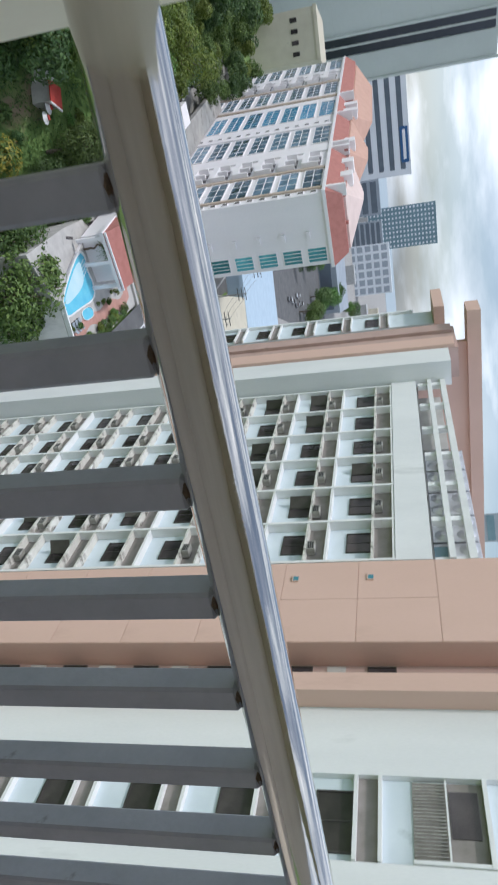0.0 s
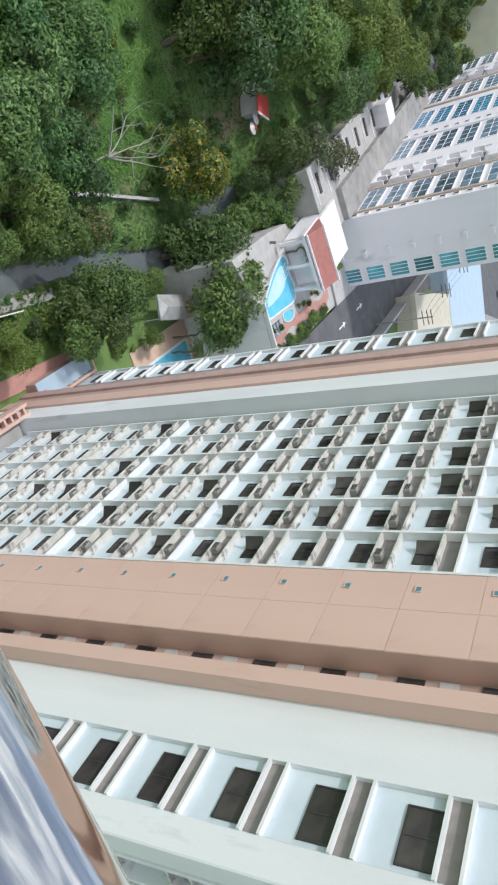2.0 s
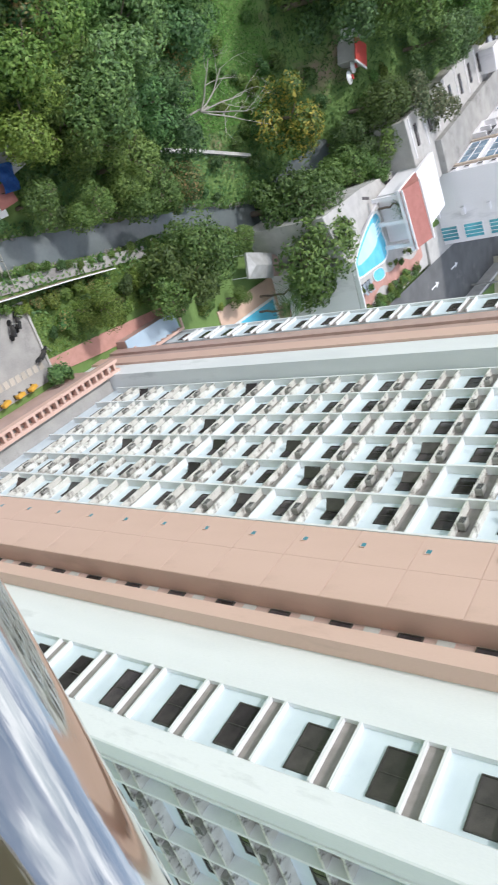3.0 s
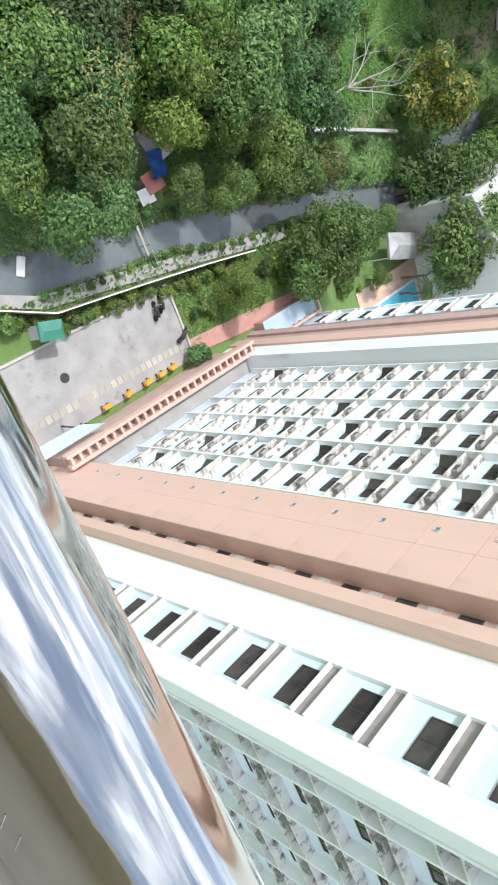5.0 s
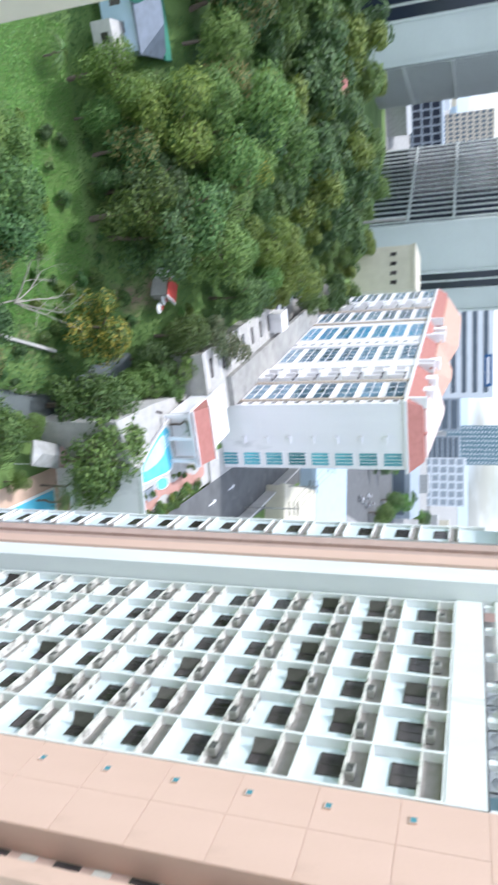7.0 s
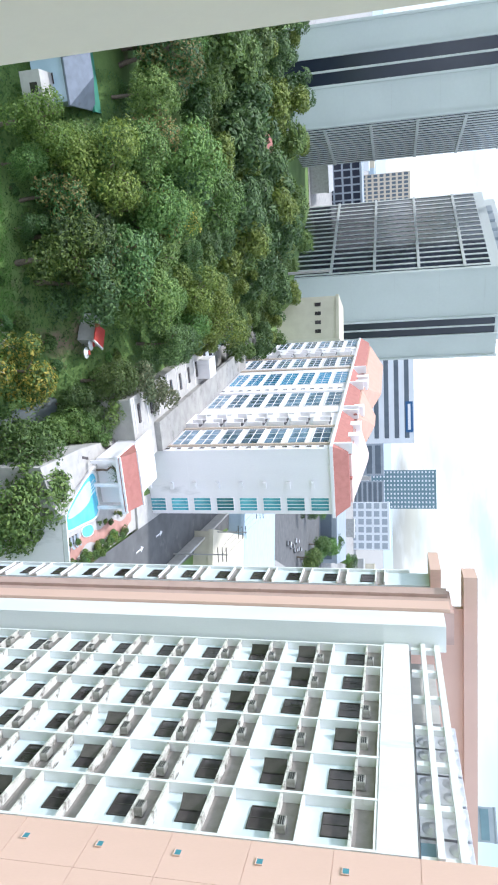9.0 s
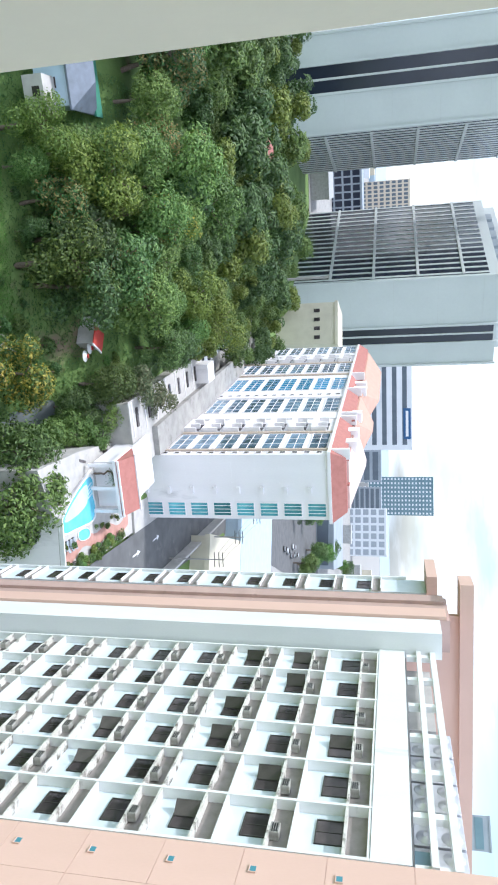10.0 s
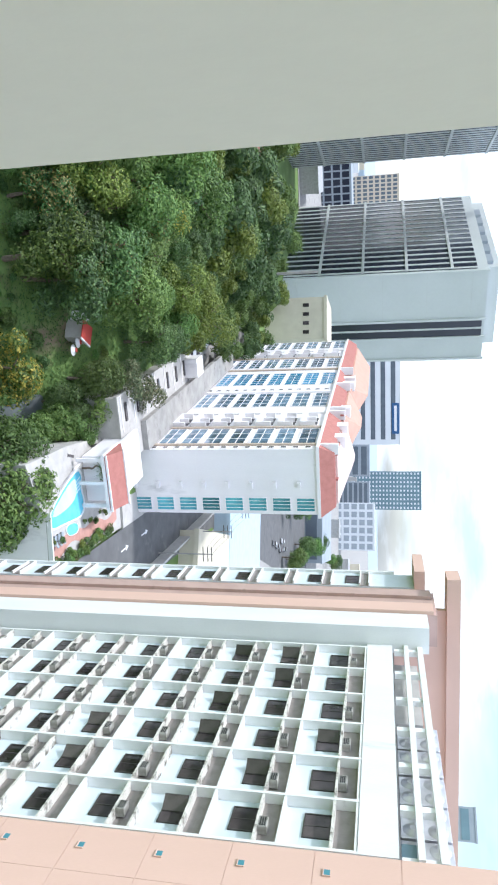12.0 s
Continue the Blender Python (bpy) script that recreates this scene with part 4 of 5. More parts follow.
def tower(label, corner, face_dir, face_len, side_dir, side_len, z1, stripe):
    """Office tower: one face of vertical fins between floor bands, one clad face with a dark glazed slot."""
    t = thing("office_tower", (corner[0], corner[1], 0), label, "building")
    fd, sd = Vector((math.sin(radians(face_dir)), math.cos(radians(face_dir)), 0)), Vector((math.sin(radians(side_dir)), math.cos(radians(side_dir)), 0))

    def slab(name, a0, a1, b0, b1, z0, z2, material, label2=""):
        bm = bmesh.new()
        vs = [bm.verts.new(fd * a + sd * b + Vector((0, 0, z))) for z in (z0, z2) for a, b in ((a0, b0), (a1, b0), (a1, b1), (a0, b1))]
        for f in ((3, 2, 1, 0), (4, 5, 6, 7), (0, 1, 5, 4), (1, 2, 6, 5), (2, 3, 7, 6), (3, 0, 4, 7)):
            bm.faces.new([vs[i] for i in f])
        bmesh.ops.recalc_face_normals(bm, faces=bm.faces)
        return part(name, bm, material, t, label2)
    slab("wall", 0.4, face_len, 0, side_len, 0, z1, M_TOWER)
    slab("glazing", 1.0, face_len - 1, -0.3, -0.02, 5, z1 - 4, M_TGLASS, "dark glass curtain wall")
    n = 16
    for i in range(n + 1):
        a = 1.0 + (face_len - 3.3) * i / n
        slab("fin", a, a + 1.15, -0.48, -0.31, 5, z1 - 4, M_TFIN)
    for i in range(6):
        z = 8.85 + 17.07 * i
        if z < z1 - 5:
            slab("band", 0.8, face_len - 0.8, -0.75, -0.30, z, z + 1.1, M_TFIN)
    s0, s1 = stripe
    slab("slot", 0.1, 0.39, s0, s1, 3, z1 - 1, M_TGLASS, "dark glazed slot")
    slab("mullion", -0.25, 0.09, (s0 + s1) / 2 - 0.35, (s0 + s1) / 2 + 0.35, 3, z1 - 1, M_TFIN)
    for s in (0.0, s0 - 0.8, s1, side_len - 1.2):
        slab("edge", -0.5, 0.39, s, s + 0.8, 0, z1 + 0.5, M_TOWER)
    for i in range(1, 6):
        slab("seam", 0.30, 0.395, 1.0, s0 - 1.0, 17.07 * i, 17.07 * i + 0.10, M_TFIN)
    slab("side_wing", face_len + 0.05, face_len + 9, 4, side_len - 2, 0, z1 - 1, M_TGLASS, "recessed dark glass wing")
    for i in range(5):
        slab("wing_band", face_len + 0.06, face_len + 9.3, 3.5, 3.99, 17.07 * i + 9, 17.07 * i + 10.2, M_TFIN)
    for i in range(6):
        slab("roof_unit", 8 + 9 * i, 14 + 9 * i, 0.5, 1.9, z1 + 0.01, z1 + 2.5, M_FARG)
    slab("plant_room", 6, face_len - 4, 2, side_len - 4, z1, z1 + 5, M_TOWER)
    return t


tower("grey office tower with dark finned glass front", (-26.4, 280), -32, 74, 62, 39, 91, (21, 28))
tower("tall grey office tower with dark finned glass side", (-79.8, 271), 1, 50, -106, 34, 128, (14, 23))
beige = thing("beige_building", (-3.0, 232, 10), "plain beige low-rise building with few small windows", "building", turn=-10)
boxed("wall", (-13, 1, 0, 20, 0, 22), M_BEIGE, beige)
boxed("roof", (-13.4, 1.4, -0.4, 20.4, 22, 23), M_BEIGE, beige)
for i in range(4):
    boxed("window", (-11 + i * 3, -9.8 + i * 3, -0.2, -0.02, 15, 17), M_GLASS, beige)
block("apartment_tower", -11.75, 900, 33, 30, -10, 71, M_CREAM, "distant cream apartment tower with rows of windows", 11, 7)
block("office_building", -12.2, 480, 28, 30, 0, 31, M_FARG, "mid-rise glass office block with pale bands", 5, 6, M_TGLASS, gap=0.22)
fil = block("office_building", 4.7, 800, 101, 40, 10, 70, M_FARW, "broad white office block with dark window bands and a blue sign", 5, 1, M_FARD, bands=True, gap=0.55)
block("apartment_tower", 12.05, 900, 49, 20, 10, 98, M_TEALG, "slim teal-grey tower with a pale dashed facade", 20, 9, M_FARW, gap=0.55)
block("office_building", 12.4, 640, 24, 30, 0, 38, M_FARG, "dark grey banded office block", 8, 1, M_FARD, bands=True)
block("office_building", 15.0, 620, 42, 30, 0, 43, M_FARW, "pale grey office block with a window grid", 6, 6, M_FARG, gap=0.3)
block("office_building", 9.6, 700, 32, 30, 0, 37, M_FARG, "dark grey block with a blue sign panel", 4, 1, M_FARD, bands=True)
block("shopping_mall", 15.6, 350, 30, 60, 0, 20, M_FARG, "low dark-roofed mall building", 2, 1, M_FARD, bands=True)
block("warehouse", 18.4, 130, 13, 27, 8, 15, M_BEIGE, "low cream warehouse with a flat roof", 0)
block("warehouse", 16.4, 158, 17, 40, 8, 15, M_BLUEROOF, "low building with a pale blue roof", 0)
block("apartment_tower", 36.2, 520, 20, 20, 12, 108, M_FARG, "distant teal glass tower over the roof", 9, 1, M_TEALG, bands=True, gap=0.5)
sg = boxed("sign", (3, 38, -1.0, -0.26, 51.5, 59.5), M_SIGN, fil, "deep blue sign panel")
boxed("sign_bar", (6, 35, -1.3, -1.01, 54, 57), M_SIGNW, sg, "white bar of writing")

# ---- trees ----
def crown_mesh(name, material, seed, radius, height, lobes, leaves, size):
    """Many small leaves in uneven lobes, with gaps."""
    r = random.Random(seed)
    centres = []
    for i in range(lobes):
        a, d = r.uniform(0, 6.283), radius * 0.62 * math.sqrt(r.random())
        centres.append((Vector((d * math.cos(a), d * math.sin(a), height * (0.38 + 0.62 * r.random()) - d * 0.2)), radius * r.uniform(0.30, 0.52)))
    verts, faces = [], []
    for i in range(leaves):
        c, rad = centres[r.randrange(lobes)]
        u = Vector((r.gauss(0, 1), r.gauss(0, 1), r.gauss(0, 1))).normalized()
        if u.z < -0.5 and r.random() < 0.6:
            u.z = -u.z
        bumpy = 1 + 0.35 * noise.noise(u * 2.6 + c)
        p = c + Vector((u.x, u.y, u.z * 0.8)) * rad * bumpy * (1 - 0.28 * r.random() ** 2)
        nrm = (u + Vector((r.gauss(0, 0.45), r.gauss(0, 0.45), r.gauss(0, 0.45) + 0.35))).normalized()
        t = nrm.orthogonal().normalized()
        t.rotate(Matrix.Rotation(r.uniform(0, 6.283), 3, nrm))
        b = nrm.cross(t)
        s = size * r.uniform(0.6, 1.3)
        k = len(verts)
        verts += [p - t * s, p + b * s * 0.5 - nrm * s * 0.15, p + t * s, p - b * s * 0.5 - nrm * s * 0.15]
        faces += [(k, k + 1, k + 2), (k, k + 2, k + 3)]
    me = bpy.data.meshes.new(name)
    me.from_pydata([tuple(v) for v in verts], [], faces)
    me.materials.append(material)
    return me


def trunk_mesh(seed, height, radius, material):
    r = random.Random(seed)
    bm = bmesh.new()
    p, rad = Vector((0, 0, -0.8)), radius
    for i in range(4):
        q = p + Vector((r.uniform(-0.3, 0.3), r.uniform(-0.3, 0.3), height * 0.17 + 0.2))
        tube(bm, p, q, rad, rad * 0.8, 8)
        p, rad = q, rad * 0.8
    for i in range(6):
        a = r.uniform(0, 6.283)
        q = p + Vector((math.cos(a) * height * 0.25, math.sin(a) * height * 0.25, height * r.uniform(0.1, 0.3)))
        tube(bm, p - Vector((0, 0, 0.3)), q, rad * 0.7, rad * 0.25, 6)
    return mesh_of(bm, "trunk", material)


def make_tree(label, leaf, seed, radius, height, lobes, leaves, size):
    t = thing("tree", (0, 0, -50), label, "tree", "trees of the ravine")
    share("trunk", trunk_mesh(seed, height, 0.04 * height, M_BARK), t)
    share("crown", crown_mesh("crown", leaf, seed, radius, height, lobes, leaves, size), t)
    return t


KINDS = [make_tree("broad deep green tree with a dense crown", L_DEEP, 11, 4.6, 8.5, 14, 6400, 0.21),
         make_tree("bright green leafy tree with a rounded uneven crown", L_GREEN, 12, 4.2, 8.0, 13, 6000, 0.20),
         make_tree("yellow-green tree with soft feathery foliage", L_LIME, 13, 4.4, 9.0, 13, 6200, 0.18),
         make_tree("green tree with golden young leaves", L_GOLD, 14, 4.2, 7.5, 12, 6000, 0.20),
         make_tree("green tree flecked with russet leaves", L_RUSTY, 15, 4.6, 8.5, 14, 6200, 0.20),
         make_tree("dense green tree in the wood", L_GREEN, 16, 4.8, 9.5, 15, 6400, 0.22),
         make_tree("small sparse grey-green tree", L_GREY, 17, 3.6, 6.5, 9, 2400, 0.20)]
USED = set()


def plant(kind, x, y, scale, turn=0.0, z=None):
    m = pose(x, y, ground_z(x, y) if z is None else z, 0, 0, turn) @ Matrix.Scale(scale, 4)
    if kind in USED:
        o = copy_thing(KINDS[kind], Matrix.Identity(4))
        o.matrix_basis = m
    else:
        USED.add(kind)
        KINDS[kind].matrix_basis = m


# trees that can be told apart: kind, x, y, size
for kind, x, y, s in [(3, 1.5, 78, 1.25), (1, 11.8, 53, 1.0), (1, 13.2, 50.5, 0.75), (5, 9.9, 54.5, 0.9), (1, 17.3, 72.3, 1.6), (5, 11.0, 74.6, 1.2),
                      (2, 11.0, 42, 0.55), (0, 0.2, 28.9, 0.85), (1, -5, 31, 0.95), (2, -8.9, 41.3, 1.1), (2, -4.7, 39.8, 0.9), (4, -7.2, 32.4, 1.0),
                      (0, -6.2, 49.5, 1.15), (5, -5.0, 45.4, 0.95), (0, -9.3, 53, 1.1), (1, -3.6, 55.5, 0.6), (0, -10.5, 60, 1.05), (1, 1.1, 40.2, 0.62), (1, 2.7, 45.6, 0.6), (6, -5.8, 64, 0.5), (1, 3.5, 53, 0.8), (1, 0.5, 51, 0.85),
                      (4, 4.3, 57, 0.7), (1, -9.5, 33, 1.0), (0, -12, 36, 1.0), (4, -14, 42, 1.1), (1, -13, 48, 1.0), (0, -16, 54, 1.1), (5, -12.5, 60, 1.0),
                      (0, -10, 87, 1.35), (0, -13, 92, 1.3), (5, -7, 95, 1.1), (0, -16, 87, 1.2), (1, 9.6, 86, 0.85), (0, 6.6, 89, 0.75), (1, 12.0, 84.5, 0.7), (1, 10.6, 76.5, 0.62), (0, 11.0, 81, 0.75), (5, 3.5, 91.5, 0.8), (6, 3.8, 95, 1.1), (6, 6.5, 99, 1.0), (1, 10.5, 89, 0.85), (1, 8.5, 92, 0.75),
                      (2, -29.5, 84, 1.0), (2, -27, 88, 0.9), (1, -24, 92, 1.0), (3, -20, 104, 1.2), (0, -25, 108, 1.2), (2, 18.0, 63.5, 0.35), (1, 12.2, 66.5, 0.5)]:
    plant(kind, x, y, s, (x * 37 + y * 91) % 360)
r = random.Random(21)
SPOTS = []
FAR = []
for _ in range(8000):
    if len(SPOTS) > 340:
        break
    y = 84 + 150 * r.random() ** 1.1
    x = r.uniform(-0.62 * y - 8, 2)
    if abs(x + 24) + abs(y - 102) < 5 or abs(x + 39) + abs(y - 111) < 6 or abs(y - 121) < 3 and -52 < x < -38 or abs(x + 47) + abs(y - 188) < 11:
        continue
    if y < 100 and -9 < x < 3 or y < 97 and -45 < x < -29 or 92 < y < 140 and x > -1 or y > 205 and x > -16:
        continue
    if any(abs(x - a) + abs(y - b) < (4.2 if y < 140 else 5.0) for a, b in SPOTS):
        continue
    SPOTS.append((x, y))
    if y < 122:
        plant(r.choice((0, 0, 1, 5, 5, 5, 1, 4, 2, 2)), x, y, r.choice((0.6, 0.8, 0.9, 1.0, 1.1, 1.35)), r.uniform(0, 360))
    else:
        FAR.append((x, y, r.choice((0.62, 0.75, 0.85, 0.95, 1.05, 1.25, 1.5) if x < -14 else (0.6, 0.7, 0.85)) * r.uniform(0.9, 1.1), r.uniform(0, 6.283)))
src = [crown_mesh("crown", L_GREEN, 60 + i, 4.8, 9.5, (14, 18, 11, 16, 9)[i], 2600, 0.36) for i in range(5)]
for i, leaf in enumerate((L_DEEP, L_GREEN, L_LIME, L_GREEN, L_DEEP)):
    pts = np.empty(len(src[i].vertices) * 3, dtype=np.float32)
    src[i].vertices.foreach_get("co", pts)
    pts = pts.reshape(-1, 3)
    tri = np.array([p.vertices[:] for p in src[i].polygons])
    vs, fs, n0 = [], [], 0
    for x, y, s, a in FAR[i::5]:
        c, d = math.cos(a) * s, math.sin(a) * s
        vs.append(np.stack((x + pts[:, 0] * c - pts[:, 1] * d, y + pts[:, 0] * d + pts[:, 1] * c, ground_z(x, y) + pts[:, 2] * s), 1))
        fs.append(tri + n0)
        n0 += len(pts)
    me = bpy.data.meshes.new("wood")
    me.from_pydata(np.concatenate(vs).tolist(), [], np.concatenate(fs).tolist())
    me.materials.append(leaf)
    tagged(new("wood", me), "dense far wood of mixed green crowns", "wood", kind="stuff")
# denser planting on the near bank
for _ in range(3000):
    if len(SPOTS) > 420:
        break
    x, y = r.uniform(-34, -1.5), r.uniform(24, 64)
    if x > -2 and y > 36 and y < 41:
        continue
    if x > -5 and 58 < y or (x > -6.5 and 31 < y < 43):
        continue
    if x < -0.62 * y - 6:
        continue
    if any(abs(x - a) + abs(y - b) < 4.6 for a, b in SPOTS):
        continue
    SPOTS.append((x, y))
    plant(r.choice((0, 1, 5, 4, 2, 1, 0)), x, y, r.uniform(0.7, 1.0), r.uniform(0, 360))


# street trees beyond the hotel
for i, (x, y) in enumerate(((86, 268), (90, 282), (88, 296), (93, 306), (95, 322), (99, 334), (101, 346), (82, 258), (64, 262), (70, 285), (147, 453), (152, 468), (140, 440))):
    plant((5, 1, 0)[i % 3], x, y, 0.85 + 0.12 * (i % 4), 47 * i, 12.0)


# ---- shrubs ----
def make_shrub(label, leaf, seed, radius, height, leaves, size):
    t = thing("shrub", (0, 0, -50), label, "shrub", "shrubs of the ravine and garden")
    bm = bmesh.new()
    for i in range(4):
        a = i * 1.6 + seed
        tube(bm, (0, 0, -0.3), (0.35 * radius * math.cos(a), 0.35 * radius * math.sin(a), height * 0.6), 0.05, 0.02, 6)
    part("stem", bm, M_BARK, t)
    share("crown", crown_mesh("crown", leaf, seed, radius, height, 6, leaves, size), t)
    return t


SHRUBS = [make_shrub("dense green shrub in the ravine", L_GREEN, 31, 1.5, 1.6, 1100, 0.15), make_shrub("bright yellow-green shrub in the garden", L_LIME, 32, 1.3, 1.2, 900, 0.14),
          make_shrub("dark green rounded garden shrub", L_DEEP, 33, 1.5, 1.7, 1100, 0.15), make_shrub("low shrub with rust-orange leaves", L_RUSTY, 34, 1.2, 1.1, 900, 0.13)]
done = set()


def shrub(kind, x, y, s, turn, z=None):
    m = pose(x, y, ground_z(x, y) if z is None else z, 0, 0, turn) @ Matrix.Scale(s, 4)
    if kind in done:
        o = copy_thing(SHRUBS[kind], Matrix.Identity(4))
        o.matrix_basis = m
    else:
        done.add(kind)
        SHRUBS[kind].matrix_basis = m


shrub(2, 15.3, 36.6, 1.15, 0, 0.1)
for i in range(14):
    shrub((0, 1, 2, 0, 3)[i % 5], 25.2 + 0.5 * math.sin(i * 1.7), 74.2 + 1.25 * i, 0.45 + 0.22 * math.sin(i * 2.3) ** 2, 50 * i, 11.76)
for i in range(7):
    shrub((1, 0, 3)[i % 3], 22.5 + 0.4 * math.sin(i * 2.1), (74.6, 76.2, 83.2, 85.0, 86.5, 88.4, 90.0)[i], 0.34 + 0.12 * math.sin(i * 1.3) ** 2, 70 * i, 11.76)
for i in range(26):
    y = 19 + i * 1.1
    x = np.interp(y, [p[1] for p in FP], [p[0] for p in FP])
    shrub((1, 3, 0, 1, 1, 3)[i % 6], x + 0.9 + r.uniform(-0.4, 0.4), y, r.uniform(0.5, 0.9), r.uniform(0, 360))
for i in range(34):
    c = creek_at(24 + i * 1.35)
    shrub((0, 2, 0, 1)[i % 4], c[0] + c[1] * 0.85 + r.uniform(-0.1, 0.2), 24 + i * 1.35, r.uniform(0.25, 0.5), r.uniform(0, 360))
    if i % 2 == 0:
        shrub((2, 0, 2, 0)[i % 4], c[0] - c[1] * 0.95 - r.uniform(0, 0.8), 24 + i * 1.35, r.uniform(0.5, 1.0), r.uniform(0, 360))
for i in range(26):
    shrub(i % 4, r.uniform(10.2, 13.2), r.uniform(38, 54), r.uniform(0.5, 0.95), r.uniform(0, 360))
for i in range(70):
    x, y = r.uniform(-24, 5), r.uniform(60, 100)
    if creek_at(y) and abs(x - creek_at(y)[0]) < 2.2 or (-9 < x < 1 and 88 < y < 94):
        continue
    shrub((0, 2, 0, 2, 1)[i % 5], x, y, r.uniform(0.5, 1.15), r.uniform(0, 360))
for i in range(16):
    shrub((0, 1, 3, 0)[i % 4], 26.0 + r.uniform(-1.0, 0.2), 74 + i * 0.95, r.uniform(0.4, 0.8), i * 40, 11.75)
for i in range(10):
    shrub((1, 0, 3)[i % 3], 16.8 + r.uniform(-1, 1.6), 60 + r.uniform(-2, 3), r.uniform(0.4, 0.7), i * 50)


# ---- palms ----
def palm(x, y, z, height, spread, seed, label):
    t = thing("palm", (x, y, z), label, "palm", "palms")
    q = random.Random(seed)
    bm = bmesh.new()
    p = Vector((0, 0, -0.4))
    for i in range(6):
        n2 = Vector((0.12 * i * q.uniform(-1, 1), 0.1 * q.uniform(-1, 1), height * (i + 1) / 6))
        tube(bm, p, n2, 0.16 - 0.012 * i, 0.15 - 0.012 * i, 8)
        p = n2
    part("trunk", bm, M_BARK, t)
    for i in range(13):
        a = i * 2.399 + q.uniform(-0.2, 0.2)
        rise = q.uniform(0.1, 0.6)
        verts, faces = [], []
        d = Vector((math.cos(a), math.sin(a), 0))
        s = Vector((-d.y, d.x, 0))
        for k in range(17):
            f = k / 16
            c = p + d * spread * f + Vector((0, 0, spread * (rise * f - (0.55 + rise) * f * f)))
            w = spread * 0.26 * math.sin(math.pi * min(1, 0.12 + f * 0.9))
            for sg2 in (-1, 1):
                b = len(verts)
                verts += [c, c + d * 0.09 * spread * 0.5, c + s * sg2 * w + d * 0.16 * spread - Vector((0, 0, w * 0.5))]
                faces.append((b, b + 1, b + 2))
        me = bpy.data.meshes.new("frond")
        me.from_pydata([tuple(v) for v in verts], [], faces)
        me.materials.append(L_DEEP if i % 3 else L_GREEN)
        share("frond", me, t)


palm(20.2, 70.0, 0, 5.5, 3.0, 1, "tall palm with drooping fronds in the garden")
palm(21.8, 68.8, 0, 4.2, 2.4, 2, "low palm with drooping fronds in the garden")
palm(15.2, 84.2, 11.7, 3.0, 1.7, 3, "small potted-looking palm beside the pavilion")
palm(-23.5, 97.0, 9, 6.0, 3.4, 4, "tall palm among the trees")
palm(-27, 86, 4, 2.0, 2.6, 5, "banana-like palm with broad fronds on the lawn edge")
palm(-31.5, 80.5, 1, 2.2, 2.4, 6, "banana-like palm with broad fronds on the lawn edge")
palm(-8.0, 102.0, 11.9, 5.5, 3.2, 7, "bright palm rising over the wood")

# ---- undergrowth and grass ----
def scatter(name, label, category, leaf, n, area, keep, size, tall, seed):
    """Countless small leaves or blades over the ground, one mesh."""
    q = random.Random(seed)
    verts, faces = [], []
    for _ in range(n):
        x, y = q.uniform(area[0], area[1]), q.uniform(area[2], area[3])
        if not keep(x, y):
            continue
        h = 0.5 + 0.5 * noise.noise(Vector((x * 0.35, y * 0.35, 4.0)))
        z = ground_z(x, y) + q.random() * tall * max(0, h)
        a, s = q.uniform(0, 6.283), size * q.uniform(0.6, 1.4)
        t = Vector((math.cos(a), math.sin(a), q.uniform(-0.3, 0.6)))
        b = Vector((-math.sin(a), math.cos(a), q.uniform(-0.3, 0.3)))
        c, k = Vector((x, y, z)), len(verts)
        verts += [c - t * s * 0.3, c + b * s * 0.35, c + t * s, c - b * s * 0.35]
        faces += [(k, k + 1, k + 2), (k, k + 2, k + 3)]
    me = bpy.data.meshes.new(name)
    me.from_pydata([tuple(v) for v in verts], [], faces)
    me.materials.append(leaf)
    return tagged(new(name, me), label, category, kind="stuff")


def off_creek(x, y):
    c = creek_at(y)
    return not (c and abs(x - c[0]) < c[1] * 0.66) and not (x > 5.2 + (y - 20) * 0.18 and y < 37) and not (-3 < x < 2 and 36.5 < y < 41)


def on_lawn(x, y):
    return -36 < x < 0.5 and 58 < y < 84 and noise.noise(Vector((x * 0.08, y * 0.08, 9.0))) > -0.35


scatter("undergrowth", "low tangled green undergrowth over the ravine floor", "undergrowth", L_DEEP, 60000, (-40, 9.5, 18, 112), lambda x, y: off_creek(x, y) and not on_lawn(x, y), 0.28, 0.9, 51)
scatter("undergrowth", "low bright green weeds over the ravine floor", "undergrowth", L_GREEN, 26000, (-40, 14, 18, 112), off_creek, 0.24, 0.8, 52)
scatter("grass", "lush green uncut grass on the clearing", "grass", L_GRASS, 70000, (-37, 1, 57, 86), on_lawn, 0.17, 0.3, 53)
scatter("grass", "trimmed green grass of the garden", "grass", L_LIME, 9000, (8.6, 13.6, 36.6, 56), lambda x, y: x < 13.4 + 0.1 * (y - 37), 0.14, 0.12, 54)

def bank(x, y):
    c = creek_at(y)
    return bool(c) and 0.62 < abs(x - c[0]) / c[1] < 0.84 and y < 80


scatter("rubble", "grey and brown rubble along the creek banks", "rubble", M_NICHE, 26000, (-3, 16, 12, 80), bank, 0.22, 0.3, 55)
scatter("rubble", "scattered pale litter and stones along the banks", "rubble", M_CONCL, 1500, (-3, 16, 12, 80), bank, 0.18, 0.3, 56)
raft = thing("raft", (2.1, 25.0, -0.75), "small white raft floating on the creek", "raft", turn=60)
bm = bmesh.new()
v = box(bm, -0.35, 0.35, -0.8, 0.8, 0, 0.16)
part("hull", bm, M_TRIM, raft, bevel=0.06)

